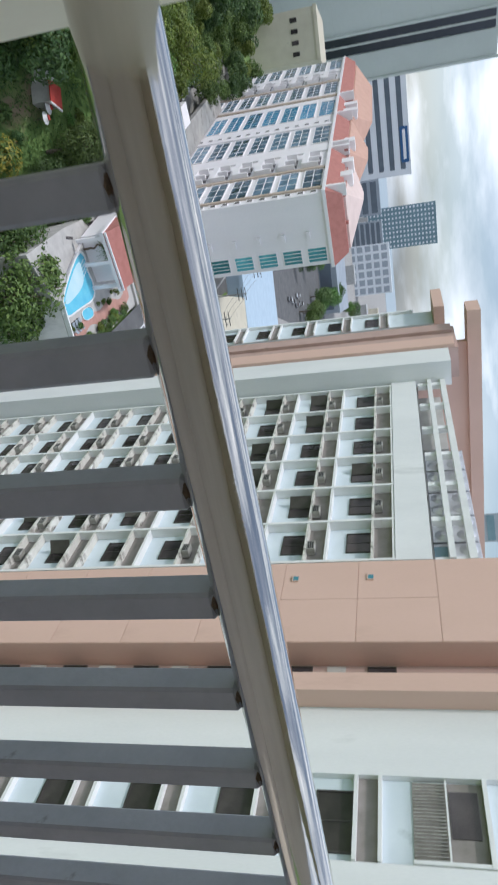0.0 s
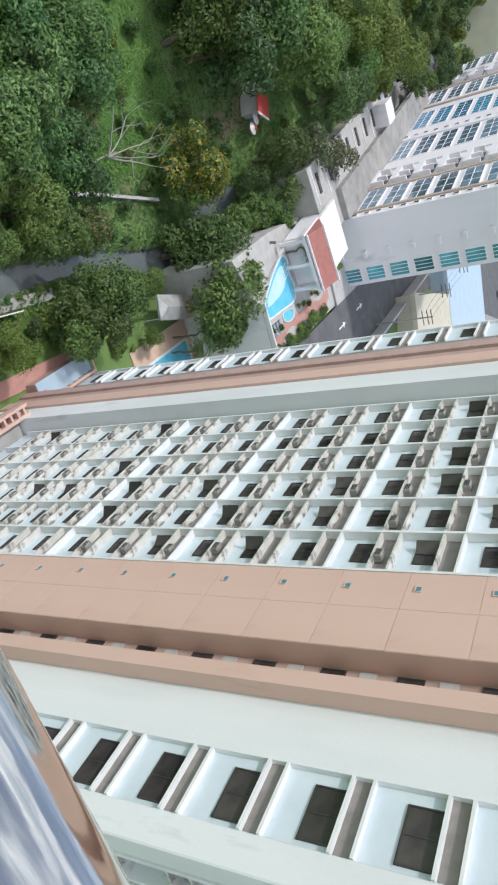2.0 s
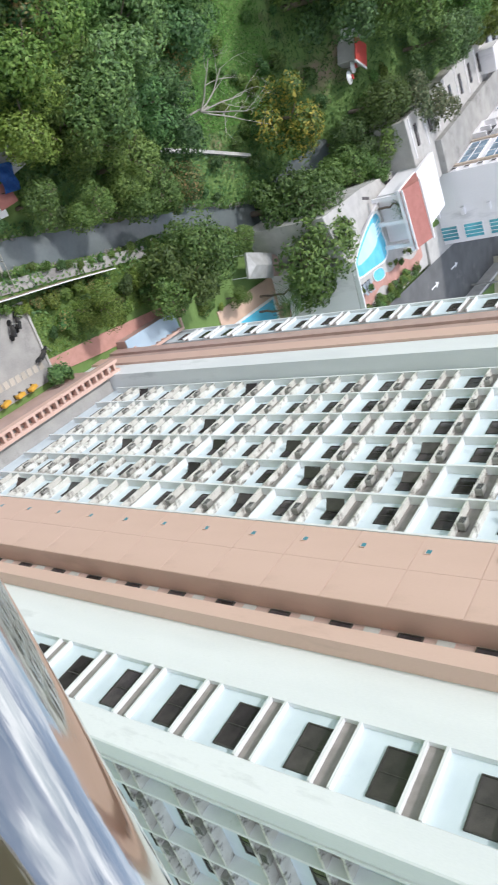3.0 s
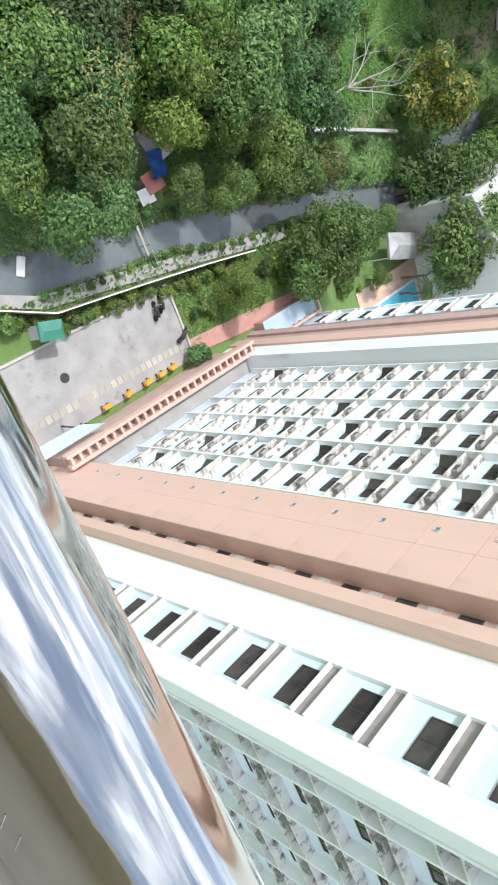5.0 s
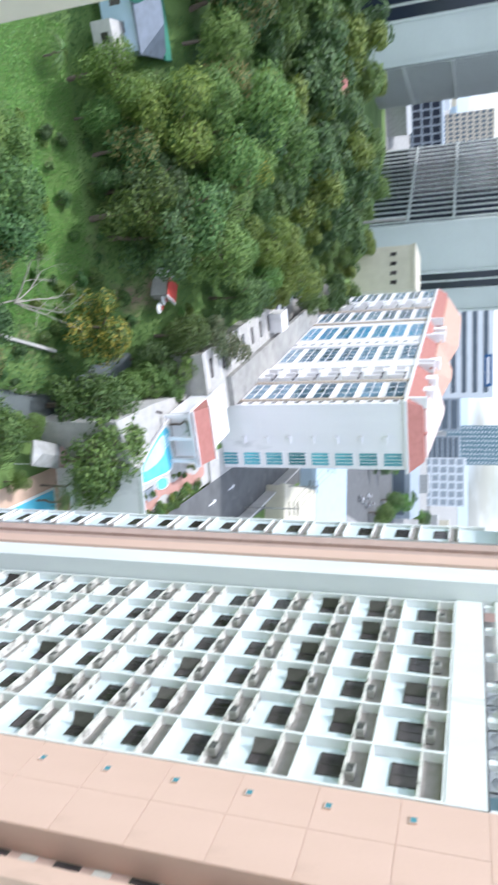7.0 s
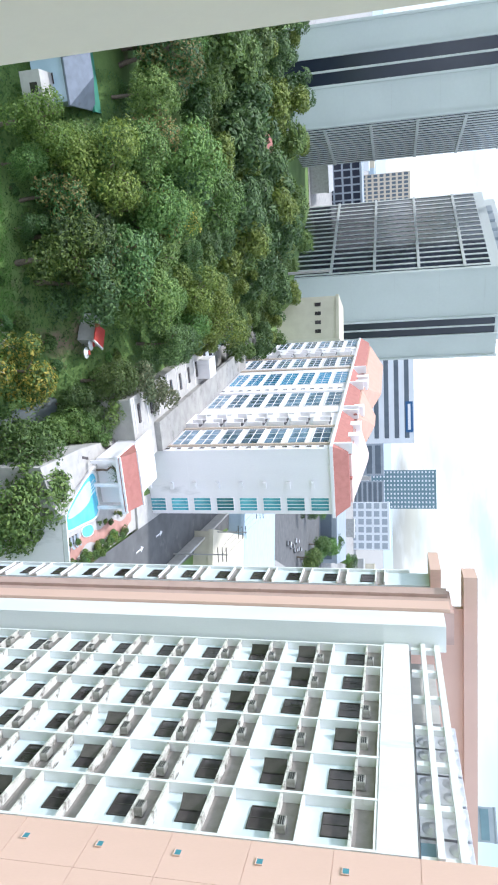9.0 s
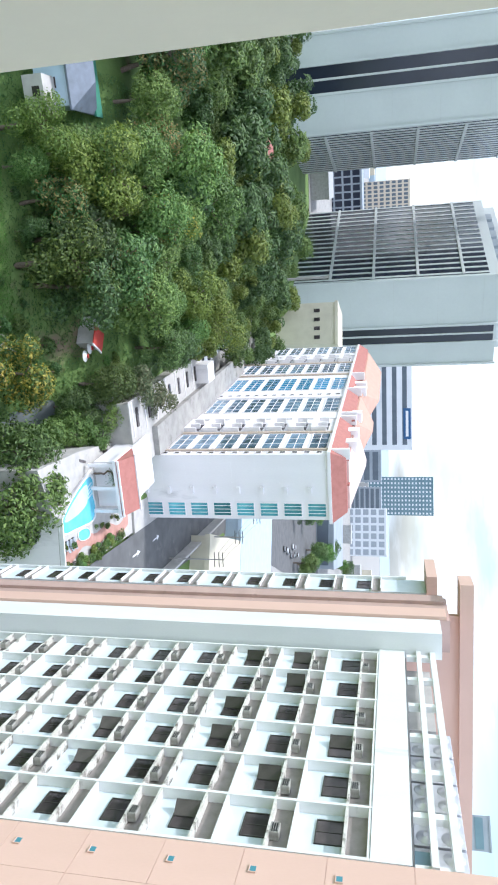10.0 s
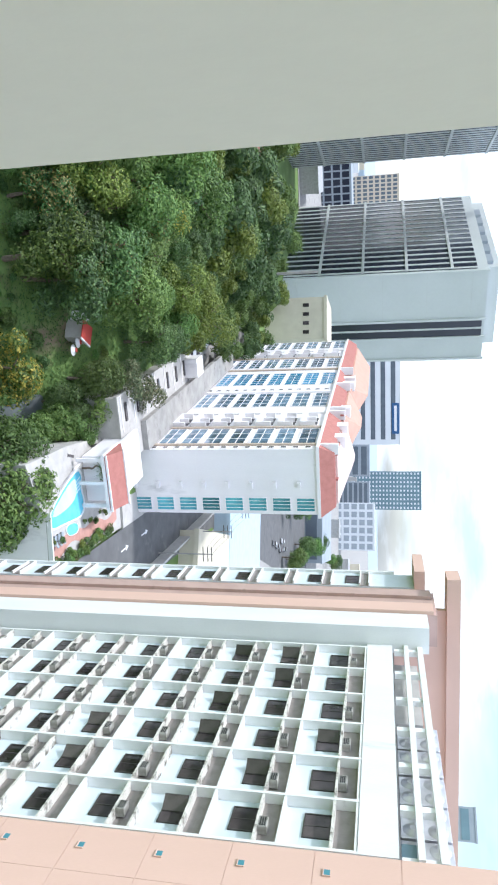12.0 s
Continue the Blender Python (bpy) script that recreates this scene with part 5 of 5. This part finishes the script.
# ---- courtyard things ----
pavement = bpy.data.objects["pavement"]
bm = bmesh.new()
box(bm, -0.32, 0.32, -0.24, 0.24, 0.121, 0.15)
pv = mesh_of(bm, "paver", M_PAVER)
for i in range(30):
    share("paver", pv, pavement, pose(13.35 + 0.01 * i, 16.5 + i * 0.66, 0, 0, 0, 2 * (i % 3)))
bm = bmesh.new()
tube(bm, (11.1, 23.9, 0.121), (11.1, 23.9, 0.14), 0.42, n=20)
tagged(part("manhole_cover", bm, M_FRAME, None), "round dark iron manhole cover in the courtyard", "manhole cover")
bm = bmesh.new()
vs = [bm.verts.new(p) for p in ((13.5, 36.5, 0.13), (14.9, 36.5, 0.13), (15.6, 43, 0.13), (16.6, 56, 0.13), (15.0, 56, 0.13), (13.9, 43, 0.13))]
lo = [bm.verts.new((v.co.x, v.co.y, -0.2)) for v in vs]
bm.faces.new(vs)
for i in range(6):
    bm.faces.new((vs[i], lo[i], lo[(i + 1) % 6], vs[(i + 1) % 6]))
tagged(part("path", bm, M_BRICKP, None), "pinkish red brick garden walk", "path", kind="structure")
tagged(boxed("kerb", (8.0, 8.2, 10, 36.6, -0.2, 0.3), M_CONCL), "pale concrete kerb of the courtyard", "kerb", kind="structure")
tagged(boxed("kerb", (8.0, 15.0, 36.41, 36.6, -0.2, 0.32), M_CONCL), "pale concrete kerb of the courtyard", "kerb", kind="structure")

kiosk = thing("garden_shed", (7.0, 23.6, 0), "small shed with a grey-green pitched roof", "shed", turn=-15)
boxed("wall", (-0.55, 0.55, -0.8, 0.8, -0.2, 2.0), M_CONCL, kiosk)
hip("roof", -0.75, 0.75, -1.0, 1.0, 2.0, 2.5, 0.3, M_GREENROOF, kiosk)
canopy = thing("canopy", (0, 0, 0), "flat pale corrugated canopy on posts at the entrance", "canopy")
bm = bmesh.new()
vs = [bm.verts.new((x, y, z)) for z in (2.9, 3.05) for x, y in ((14.0, 17.0), (15.15, 17.0), (15.15, 24.0), (14.2, 22.0))]
for f in ((3, 2, 1, 0), (4, 5, 6, 7), (0, 1, 5, 4), (1, 2, 6, 5), (2, 3, 7, 6), (3, 0, 4, 7)):
    bm.faces.new([vs[i] for i in f])
part("roof", bm, M_BLUEROOF, canopy)
for i in range(7):
    boxed("rib", (14.2, 15.14, 17.4 + 0.8 * i, 17.48 + 0.8 * i, 3.051, 3.1), M_TRIM, canopy)
for x, y in ((14.15, 17.2), (15.0, 17.2), (15.0, 23.4), (14.35, 21.8)):
    boxed("post", (x - 0.05, x + 0.05, y - 0.05, y + 0.05, 0.12, 2.899), M_FRAME, canopy)
bar0 = thing("barrier", (14.8, 26.0, 0.12), "small yellow traffic barrier beside the podium", "barrier", "yellow barriers")
boxed("board", (-0.15, 0.15, -0.4, 0.4, 0.25, 0.8), M_YELLOW, bar0, bevel=0.03)
boxed("foot", (-0.2, 0.2, -0.35, -0.25, 0, 0.249), M_FRAME, bar0)
boxed("foot", (-0.2, 0.2, 0.25, 0.35, 0, 0.249), M_FRAME, bar0)
for y in (28.4, 30.6, 32.2, 33.6):
    copy_thing(bar0, pose(14.8, y, 0.12, 0, 0, y * 7 % 20))


def motorbike():
    t = thing("motorcycle", (9.3, 35.0, 0.12), "dark parked motorcycle in the courtyard corner", "motorcycle", "parked motorcycles", turn=70)
    for y in (-0.6, 0.6):
        bm = bmesh.new()
        tube(bm, (-0.05, y, 0.3), (0.05, y, 0.3), 0.3, n=18)
        part("wheel", bm, M_TYRE, t)
    bm = bmesh.new()
    v = box(bm, -0.14, 0.14, -0.45, 0.4, 0.35, 0.75)
    part("body", bm, M_FRAME, t, bevel=0.06)
    boxed("seat", (-0.12, 0.12, -0.6, 0.05, 0.751, 0.86), M_TYRE, t, bevel=0.02)
    bm = bmesh.new()
    tube(bm, (-0.35, 0.5, 1.0), (0.35, 0.5, 1.0), 0.02)
    tube(bm, (0, 0.5, 0.7), (0, 0.5, 1.0), 0.03)
    part("handlebar", bm, M_ACW, t)
    return t


bike = motorbike()
copy_thing(bike, pose(9.7, 34.2, 0.12, 0, 0, 74))
copy_thing(bike, pose(12.7, 36.0, 0.12, 0, 0, 30))

# ---- creekside ----
tarp = thing("tarpaulin", (-1.4, 38.8, 0), "sagging bright blue tarpaulin over poles", "tarpaulin")
bm = bmesh.new()
gv2 = [[bm.verts.new((-1.1 + 2.2 * i / 8, -0.8 + 1.6 * j / 6, 2.3 + 0.12 * math.sin(i * 1.3) * math.cos(j))) for i in range(9)] for j in range(7)]
for j in range(6):
    for i in range(8):
        bm.faces.new((gv2[j][i], gv2[j][i + 1], gv2[j + 1][i + 1], gv2[j + 1][i]))
bmesh.ops.solidify(bm, geom=bm.faces[:], thickness=0.02)
part("sheet", bm, M_TARP, tarp)
for x, y in ((-1, -0.7), (1, -0.7), (-1, 0.7), (1, 0.7)):
    boxed("pole", (x - 0.03, x + 0.03, y - 0.03, y + 0.03, -0.6, 2.2), M_BARK, tarp)


def shack(x, y, turn, w, d, h, roof_mat, label):
    t = thing("shack", (x, y, ground_z(x, y) - 0.3), label, "shack", turn=turn)
    boxed("wall", (-w / 2, w / 2, -d / 2, d / 2, 0, h), M_NICHE, t)
    bm = bmesh.new()
    vs = [bm.verts.new(p) for p in ((-w / 2 - 0.2, -d / 2 - 0.2, h + 0.01), (w / 2 + 0.2, -d / 2 - 0.2, h + 0.01), (w / 2 + 0.2, d / 2 + 0.2, h + 0.5), (-w / 2 - 0.2, d / 2 + 0.2, h + 0.5))]
    vs += [bm.verts.new(v.co + Vector((0, 0, 0.06))) for v in vs]
    for f in ((3, 2, 1, 0), (4, 5, 6, 7), (0, 1, 5, 4), (1, 2, 6, 5), (2, 3, 7, 6), (3, 0, 4, 7)):
        bm.faces.new([vs[i] for i in f])
    part("roof", bm, roof_mat, t)
    return t


shack(-3.0, 39.6, 20, 2.6, 1.8, 2.0, M_SHEET, "patched shack with a weathered metal roof by the creek")
shack(-0.2, 38.2, 12, 1.3, 1.2, 1.8, M_TERRA, "small shack with a rusty brown roof")
shack(0.7, 37.3, 5, 0.9, 0.8, 1.4, M_TRIM, "small white box-like hut on the bank")
shack(-13.2, 43.0, 30, 4.0, 3.0, 2.6, M_SHEET, "shack under the trees with a grey metal roof")
shack(-7.9, 38.2, 60, 1.2, 1.6, 1.9, M_BEIGE, "narrow pale shed half hidden by trees")
plank = thing("footbridge", (4.4, 36.0, 0), "narrow plank footbridge over the creek", "footbridge")
boxed("deck", (-2.6, 2.4, -0.12, 0.12, 0.1, 0.18), M_DEAD, plank)
boxed("rail", (-2.6, 2.4, 0.13, 0.17, 0.7, 0.75), M_DEAD, plank)
for x in (-2.2, 0, 2.2):
    boxed("post", (x - 0.04, x + 0.04, 0.13, 0.17, -0.9, 0.699), M_DEAD, plank)
fb = thing("footbridge", (14.6, 76.6, 0), "white railed footbridge over the creek", "footbridge", turn=-16)
boxed("deck", (-0.5, 0.5, -4, 3.5, 0.0, 0.15), M_CONCL, fb)
for x in (-0.5, 0.46):
    boxed("rail", (x, x + 0.05, -4, 3.5, 0.95, 1.05), M_TRIM, fb)
    for i in range(8):
        boxed("post", (x, x + 0.05, -3.9 + i, -3.82 + i, 0.151, 0.949), M_TRIM, fb)
wl2 = thing("low_wall", (0, 0, 0), "low grey retaining wall on the bank", "wall")
PW = [(-2.2, 47), (-1.2, 52.5), (1.5, 65), (4.2, 75.8)]
for (xa, ya), (xb, yb) in zip(PW, PW[1:]):
    bm = bmesh.new()
    vs = [bm.verts.new((x + o, y, z)) for z in (-0.5, 0.75) for (x, y), o in (((xa, ya), -0.18), ((xa, ya), 0.18), ((xb, yb), 0.18), ((xb, yb), -0.18))]
    for f in ((3, 2, 1, 0), (4, 5, 6, 7), (0, 1, 5, 4), (1, 2, 6, 5), (2, 3, 7, 6), (3, 0, 4, 7)):
        bm.faces.new([vs[i] for i in f])
    part("segment", bm, M_CONCL, wl2)

# bare tree
dead = thing("dead_tree", (-1.5, 64.6, 0), "bleached leafless tree leaning over the grass", "tree")
q = random.Random(8)


def limb(p, d, length, rad, depth, name="branch"):
    bm = bmesh.new()
    todo = [(Vector(p), Vector(d).normalized(), length, rad, depth)]
    while todo:
        a, u, ln, ra, dp = todo.pop()
        n = 4
        for i in range(n):
            b = a + u * ln / n
            tube(bm, a, b, ra, ra * 0.82, 6, cap=False)
            a, ra = b, ra * 0.82
            u = (u + Vector((q.uniform(-0.22, 0.22), q.uniform(-0.22, 0.22), q.uniform(-0.12, 0.2)))).normalized()
            if dp and i >= 1:
                side = Vector((q.uniform(-1, 1), q.uniform(-1, 1), q.uniform(-0.3, 0.6))).normalized()
                todo.append((a, (u * 0.6 + side).normalized(), ln * 0.62, ra * 0.6, dp - 1))
    part(name, bm, M_DEAD, dead)


limb((0, 0, -0.3), (-0.15, 0.75, 0.6), 4.5, 0.17, 0, "trunk")
for d in ((-0.55, 0.8, 0.4), (-0.1, 1, 0.5), (0.45, 0.75, 0.4), (-0.8, 0.2, 0.5), (0.3, 0.3, 0.9)):
    limb((-0.4, 2.4, 1.9), d, 5.2, 0.11, 2)

# sheds and houses across the creek
rh = thing("shed", (-2.9, 92.2, ground_z(-2.9, 92.2) - 0.3), "small shed with a bright red roof and white edge", "shed", turn=-25)
boxed("wall", (-1.3, 1.3, -1.2, 1.2, 0, 2.6), M_CONCL, rh)
boxed("roof", (-1.3, 1.5, -1.5, 1.5, 2.6, 2.75), M_RED, rh, "bright red roof")
boxed("roof_edge", (1.501, 1.75, -1.5, 1.5, 2.55, 2.78), M_TRIM, rh, "white edge")
boxed("annex", (-2.9, -1.301, -1.0, 1.0, 0, 2.2), M_TRIM, rh, "white lean-to")
for i, (x, y) in enumerate(((-1.5, 91.4), (-0.4, 90.8))):
    um = thing("parasol", (x, y, ground_z(x, y)), "small white and red parasol beside the shed", "parasol", "parasols by the shed")
    bm = bmesh.new()
    tube(bm, (0, 0, 1.9), (0, 0, 2.35), 0.85, 0.03, 10)
    part("canopy", bm, M_TRIM, um)
    bm = bmesh.new()
    tube(bm, (0, 0, -0.1), (0, 0, 1.899), 0.03, n=6)
    part("pole", bm, M_BARK, um)
    boxed("patch", (-0.3, 0.3, -0.2, 0.2, 2.25, 2.4), M_RED, um, "red top")
gh = thing("house", (-38.0, 90.5, ground_z(-38, 90.5) - 0.5), "house with grey-blue walls and green-edged pitched roofs", "house", turn=12)
boxed("wall", (-6, 4.5, -3.5, 3.5, 0, 4.6), M_BLUEROOF, gh, "grey-blue wall")
hip("roof", -6.6, 5.1, -4.1, 4.1, 4.6, 7.0, 3.6, M_SLATE, gh, "grey-blue roof")
boxed("roof_band", (-6.8, 5.3, 3.0, 5.2, 4.95, 5.3), M_GREENROOF, gh, "green sheet roof")
hip("dormer", -3.4, -0.6, -5.2, 0.5, 5.0, 7.0, 0.4, M_GREENROOF, gh, "green gabled dormer")
boxed("porch", (1.0, 5.5, -7.0, -3.52, 0, 2.7), M_CONCL, gh, "pale flat porch")
for x in (-5, -2.2, 1.0):
    w = boxed("window", (x, x + 1.3, -3.56, -3.501, 1.4, 2.9), M_GLASS, gh)
boxed("window", (2.4, 3.6, -7.06, -7.001, 1.2, 2.2), M_GLASS, gh)
rf = thing("house", (-49, 188, 11.5), "low house with a faded red roof among the trees", "house", turn=15)
boxed("wall", (-8, 8, -4, 4, 0, 5), M_CONCL, rf)
hip("roof", -9, 9, -5, 5, 5, 9, 4, M_TERRA, rf)
tagged(boxed("road", (-52, -38, 119.6, 122.2, 11.0, 12.08), M_ASPH), "short stretch of worn asphalt lane", "road", kind="structure")

# garden pool and canopy
tagged(boxed("pavement", (18.7, 25.4, 61.0, 74.0, -0.3, 0.15), M_PEACH), "peach paving round the garden pool", "pavement", kind="structure")
gp = thing("swimming_pool", (23.1, 68.0, 0.151), "rectangular bright blue garden pool", "swimming pool")
boxed("water", (-1.7, 2.0, -5.2, 4.4, 0, 0.05), M_POOL, gp)
for d in ((-2.0, -1.7, -5.5, 4.7), (-1.7, 2.0, 4.4, 4.7), (-1.7, 2.0, -5.5, -5.2)):
    boxed("coping", (*d, 0, 0.12), M_TRIM, gp)
tent = thing("canopy_tent", (16.0, 68.6, 0), "grey-white garden canopy with a pink end", "canopy", turn=-18)
hip("roof", -1.5, 1.5, -2.9, 2.4, 2.4, 3.3, 1.0, M_SHEET, tent)
hip("end_roof", -1.3, 1.3, 2.45, 4.2, 2.3, 2.9, 0.5, M_PINKW, tent, "pink end roof")
for x in (-1.3, 1.3):
    for y in (-2.7, 2.2):
        boxed("post", (x - 0.05, x + 0.05, y - 0.05, y + 0.05, -0.2, 2.4), M_TRIM, tent)
um = thing("parasol", (23.3, 71.5, 0), "dark red garden parasol", "parasol")
bm = bmesh.new()
tube(bm, (0, 0, 2.1), (0, 0, 2.8), 1.5, 0.05, 8)
part("canopy", bm, M_BRICKP, um)
bm = bmesh.new()
tube(bm, (0, 0, -0.1), (0, 0, 2.099), 0.04, n=8)
part("pole", bm, M_FRAME, um)

# street side
for i, (y, d) in enumerate(((95, 0), (104, 0))):
    bm = bmesh.new()
    vs = [bm.verts.new((30.0 + px, y + py, 12.105)) for px, py in ((-0.12, 0), (0.12, 0), (0.12, 2), (0.5, 2), (0, 3.2), (-0.5, 2), (-0.12, 2))]
    ob = part("road_marking", bm if bm.faces.new(vs) else bm, M_SIGNW, bpy.data.objects["road"], "worn white arrow")
tagged(boxed("pavement", (22.4, 36.9, 96.6, 150, 11.0, 12.06), M_CONCL), "pale street pavement beside the hotel", "pavement", kind="structure")
tagged(boxed("wall_street", (36.0, 36.4, 78, 150, 10, 14.2), M_CONCL), "stained concrete street wall", "wall", kind="structure")
low = thing("low_building", (37, 88, 10), "low grey-roofed commercial row along the street", "building", turn=-4)
boxed("wall", (0, 13, 0, 19, 0, 5), M_CONCL, low)
boxed("roof", (-0.4, 13.4, -0.4, 19.4, 5, 5.4), M_CONC, low)
for i in range(2):
    boxed("roof_box", (2 + (i % 2) * 4, 4.5 + (i % 2) * 4, 4 + i * 7, 7 + i * 7, 5.4, 6.4), M_SHEET, low)
for x, y in ((35.4, 112), (35.8, 128), (36.4, 146)):
    up = thing("utility_pole", (x, y, 12), "grey utility pole with crossarms", "utility pole", "utility poles")
    bm = bmesh.new()
    tube(bm, (0, 0, -0.5), (0, 0, 10), 0.16, 0.11, 8)
    part("pole", bm, M_CONC, up)
    for z in (8.2, 9.0, 9.7):
        boxed("crossarm", (-1.3, 1.3, -0.06, 0.06, z, z + 0.12), M_FRAME, up)
    for x2 in (-1.2, 0, 1.2):
        bm = bmesh.new()
        a = Vector((x2, 0, 9.1))
        for k in range(8):
            f = (k + 1) / 8
            b = Vector((x2 + 0.5 * f, 16 * f, 9.1 - 1.6 * f * (1 - f)))
            tube(bm, a, b, 0.03, n=4, cap=False)
            a = b
        part("cable", bm, M_FRAME, up)
mast = thing("antenna_mast", (-22, 215, 12), "thin steel lattice mast beside the wood", "mast")
bm = bmesh.new()
tube(bm, (0, 0, -0.5), (0, 0, 20), 0.5, 0.3, 6)
part("pole", bm, M_CONC, mast)
# roof plant of far blocks and low town
q = random.Random(77)
for i in range(70):
    az, dist = q.uniform(-16, 19), q.uniform(330, 1400)
    if az < 9 and az > -9 and dist < 450:
        continue
    w = q.uniform(10, 34)
    block("town_building", az, dist, w, w, 8, 12 + q.uniform(3, 12), q.choice((M_FARW, M_FARG, M_CONCL, M_BLUEROOF, M_BEIGE, M_SHEET)), "distant low town building with a flat roof", 0)
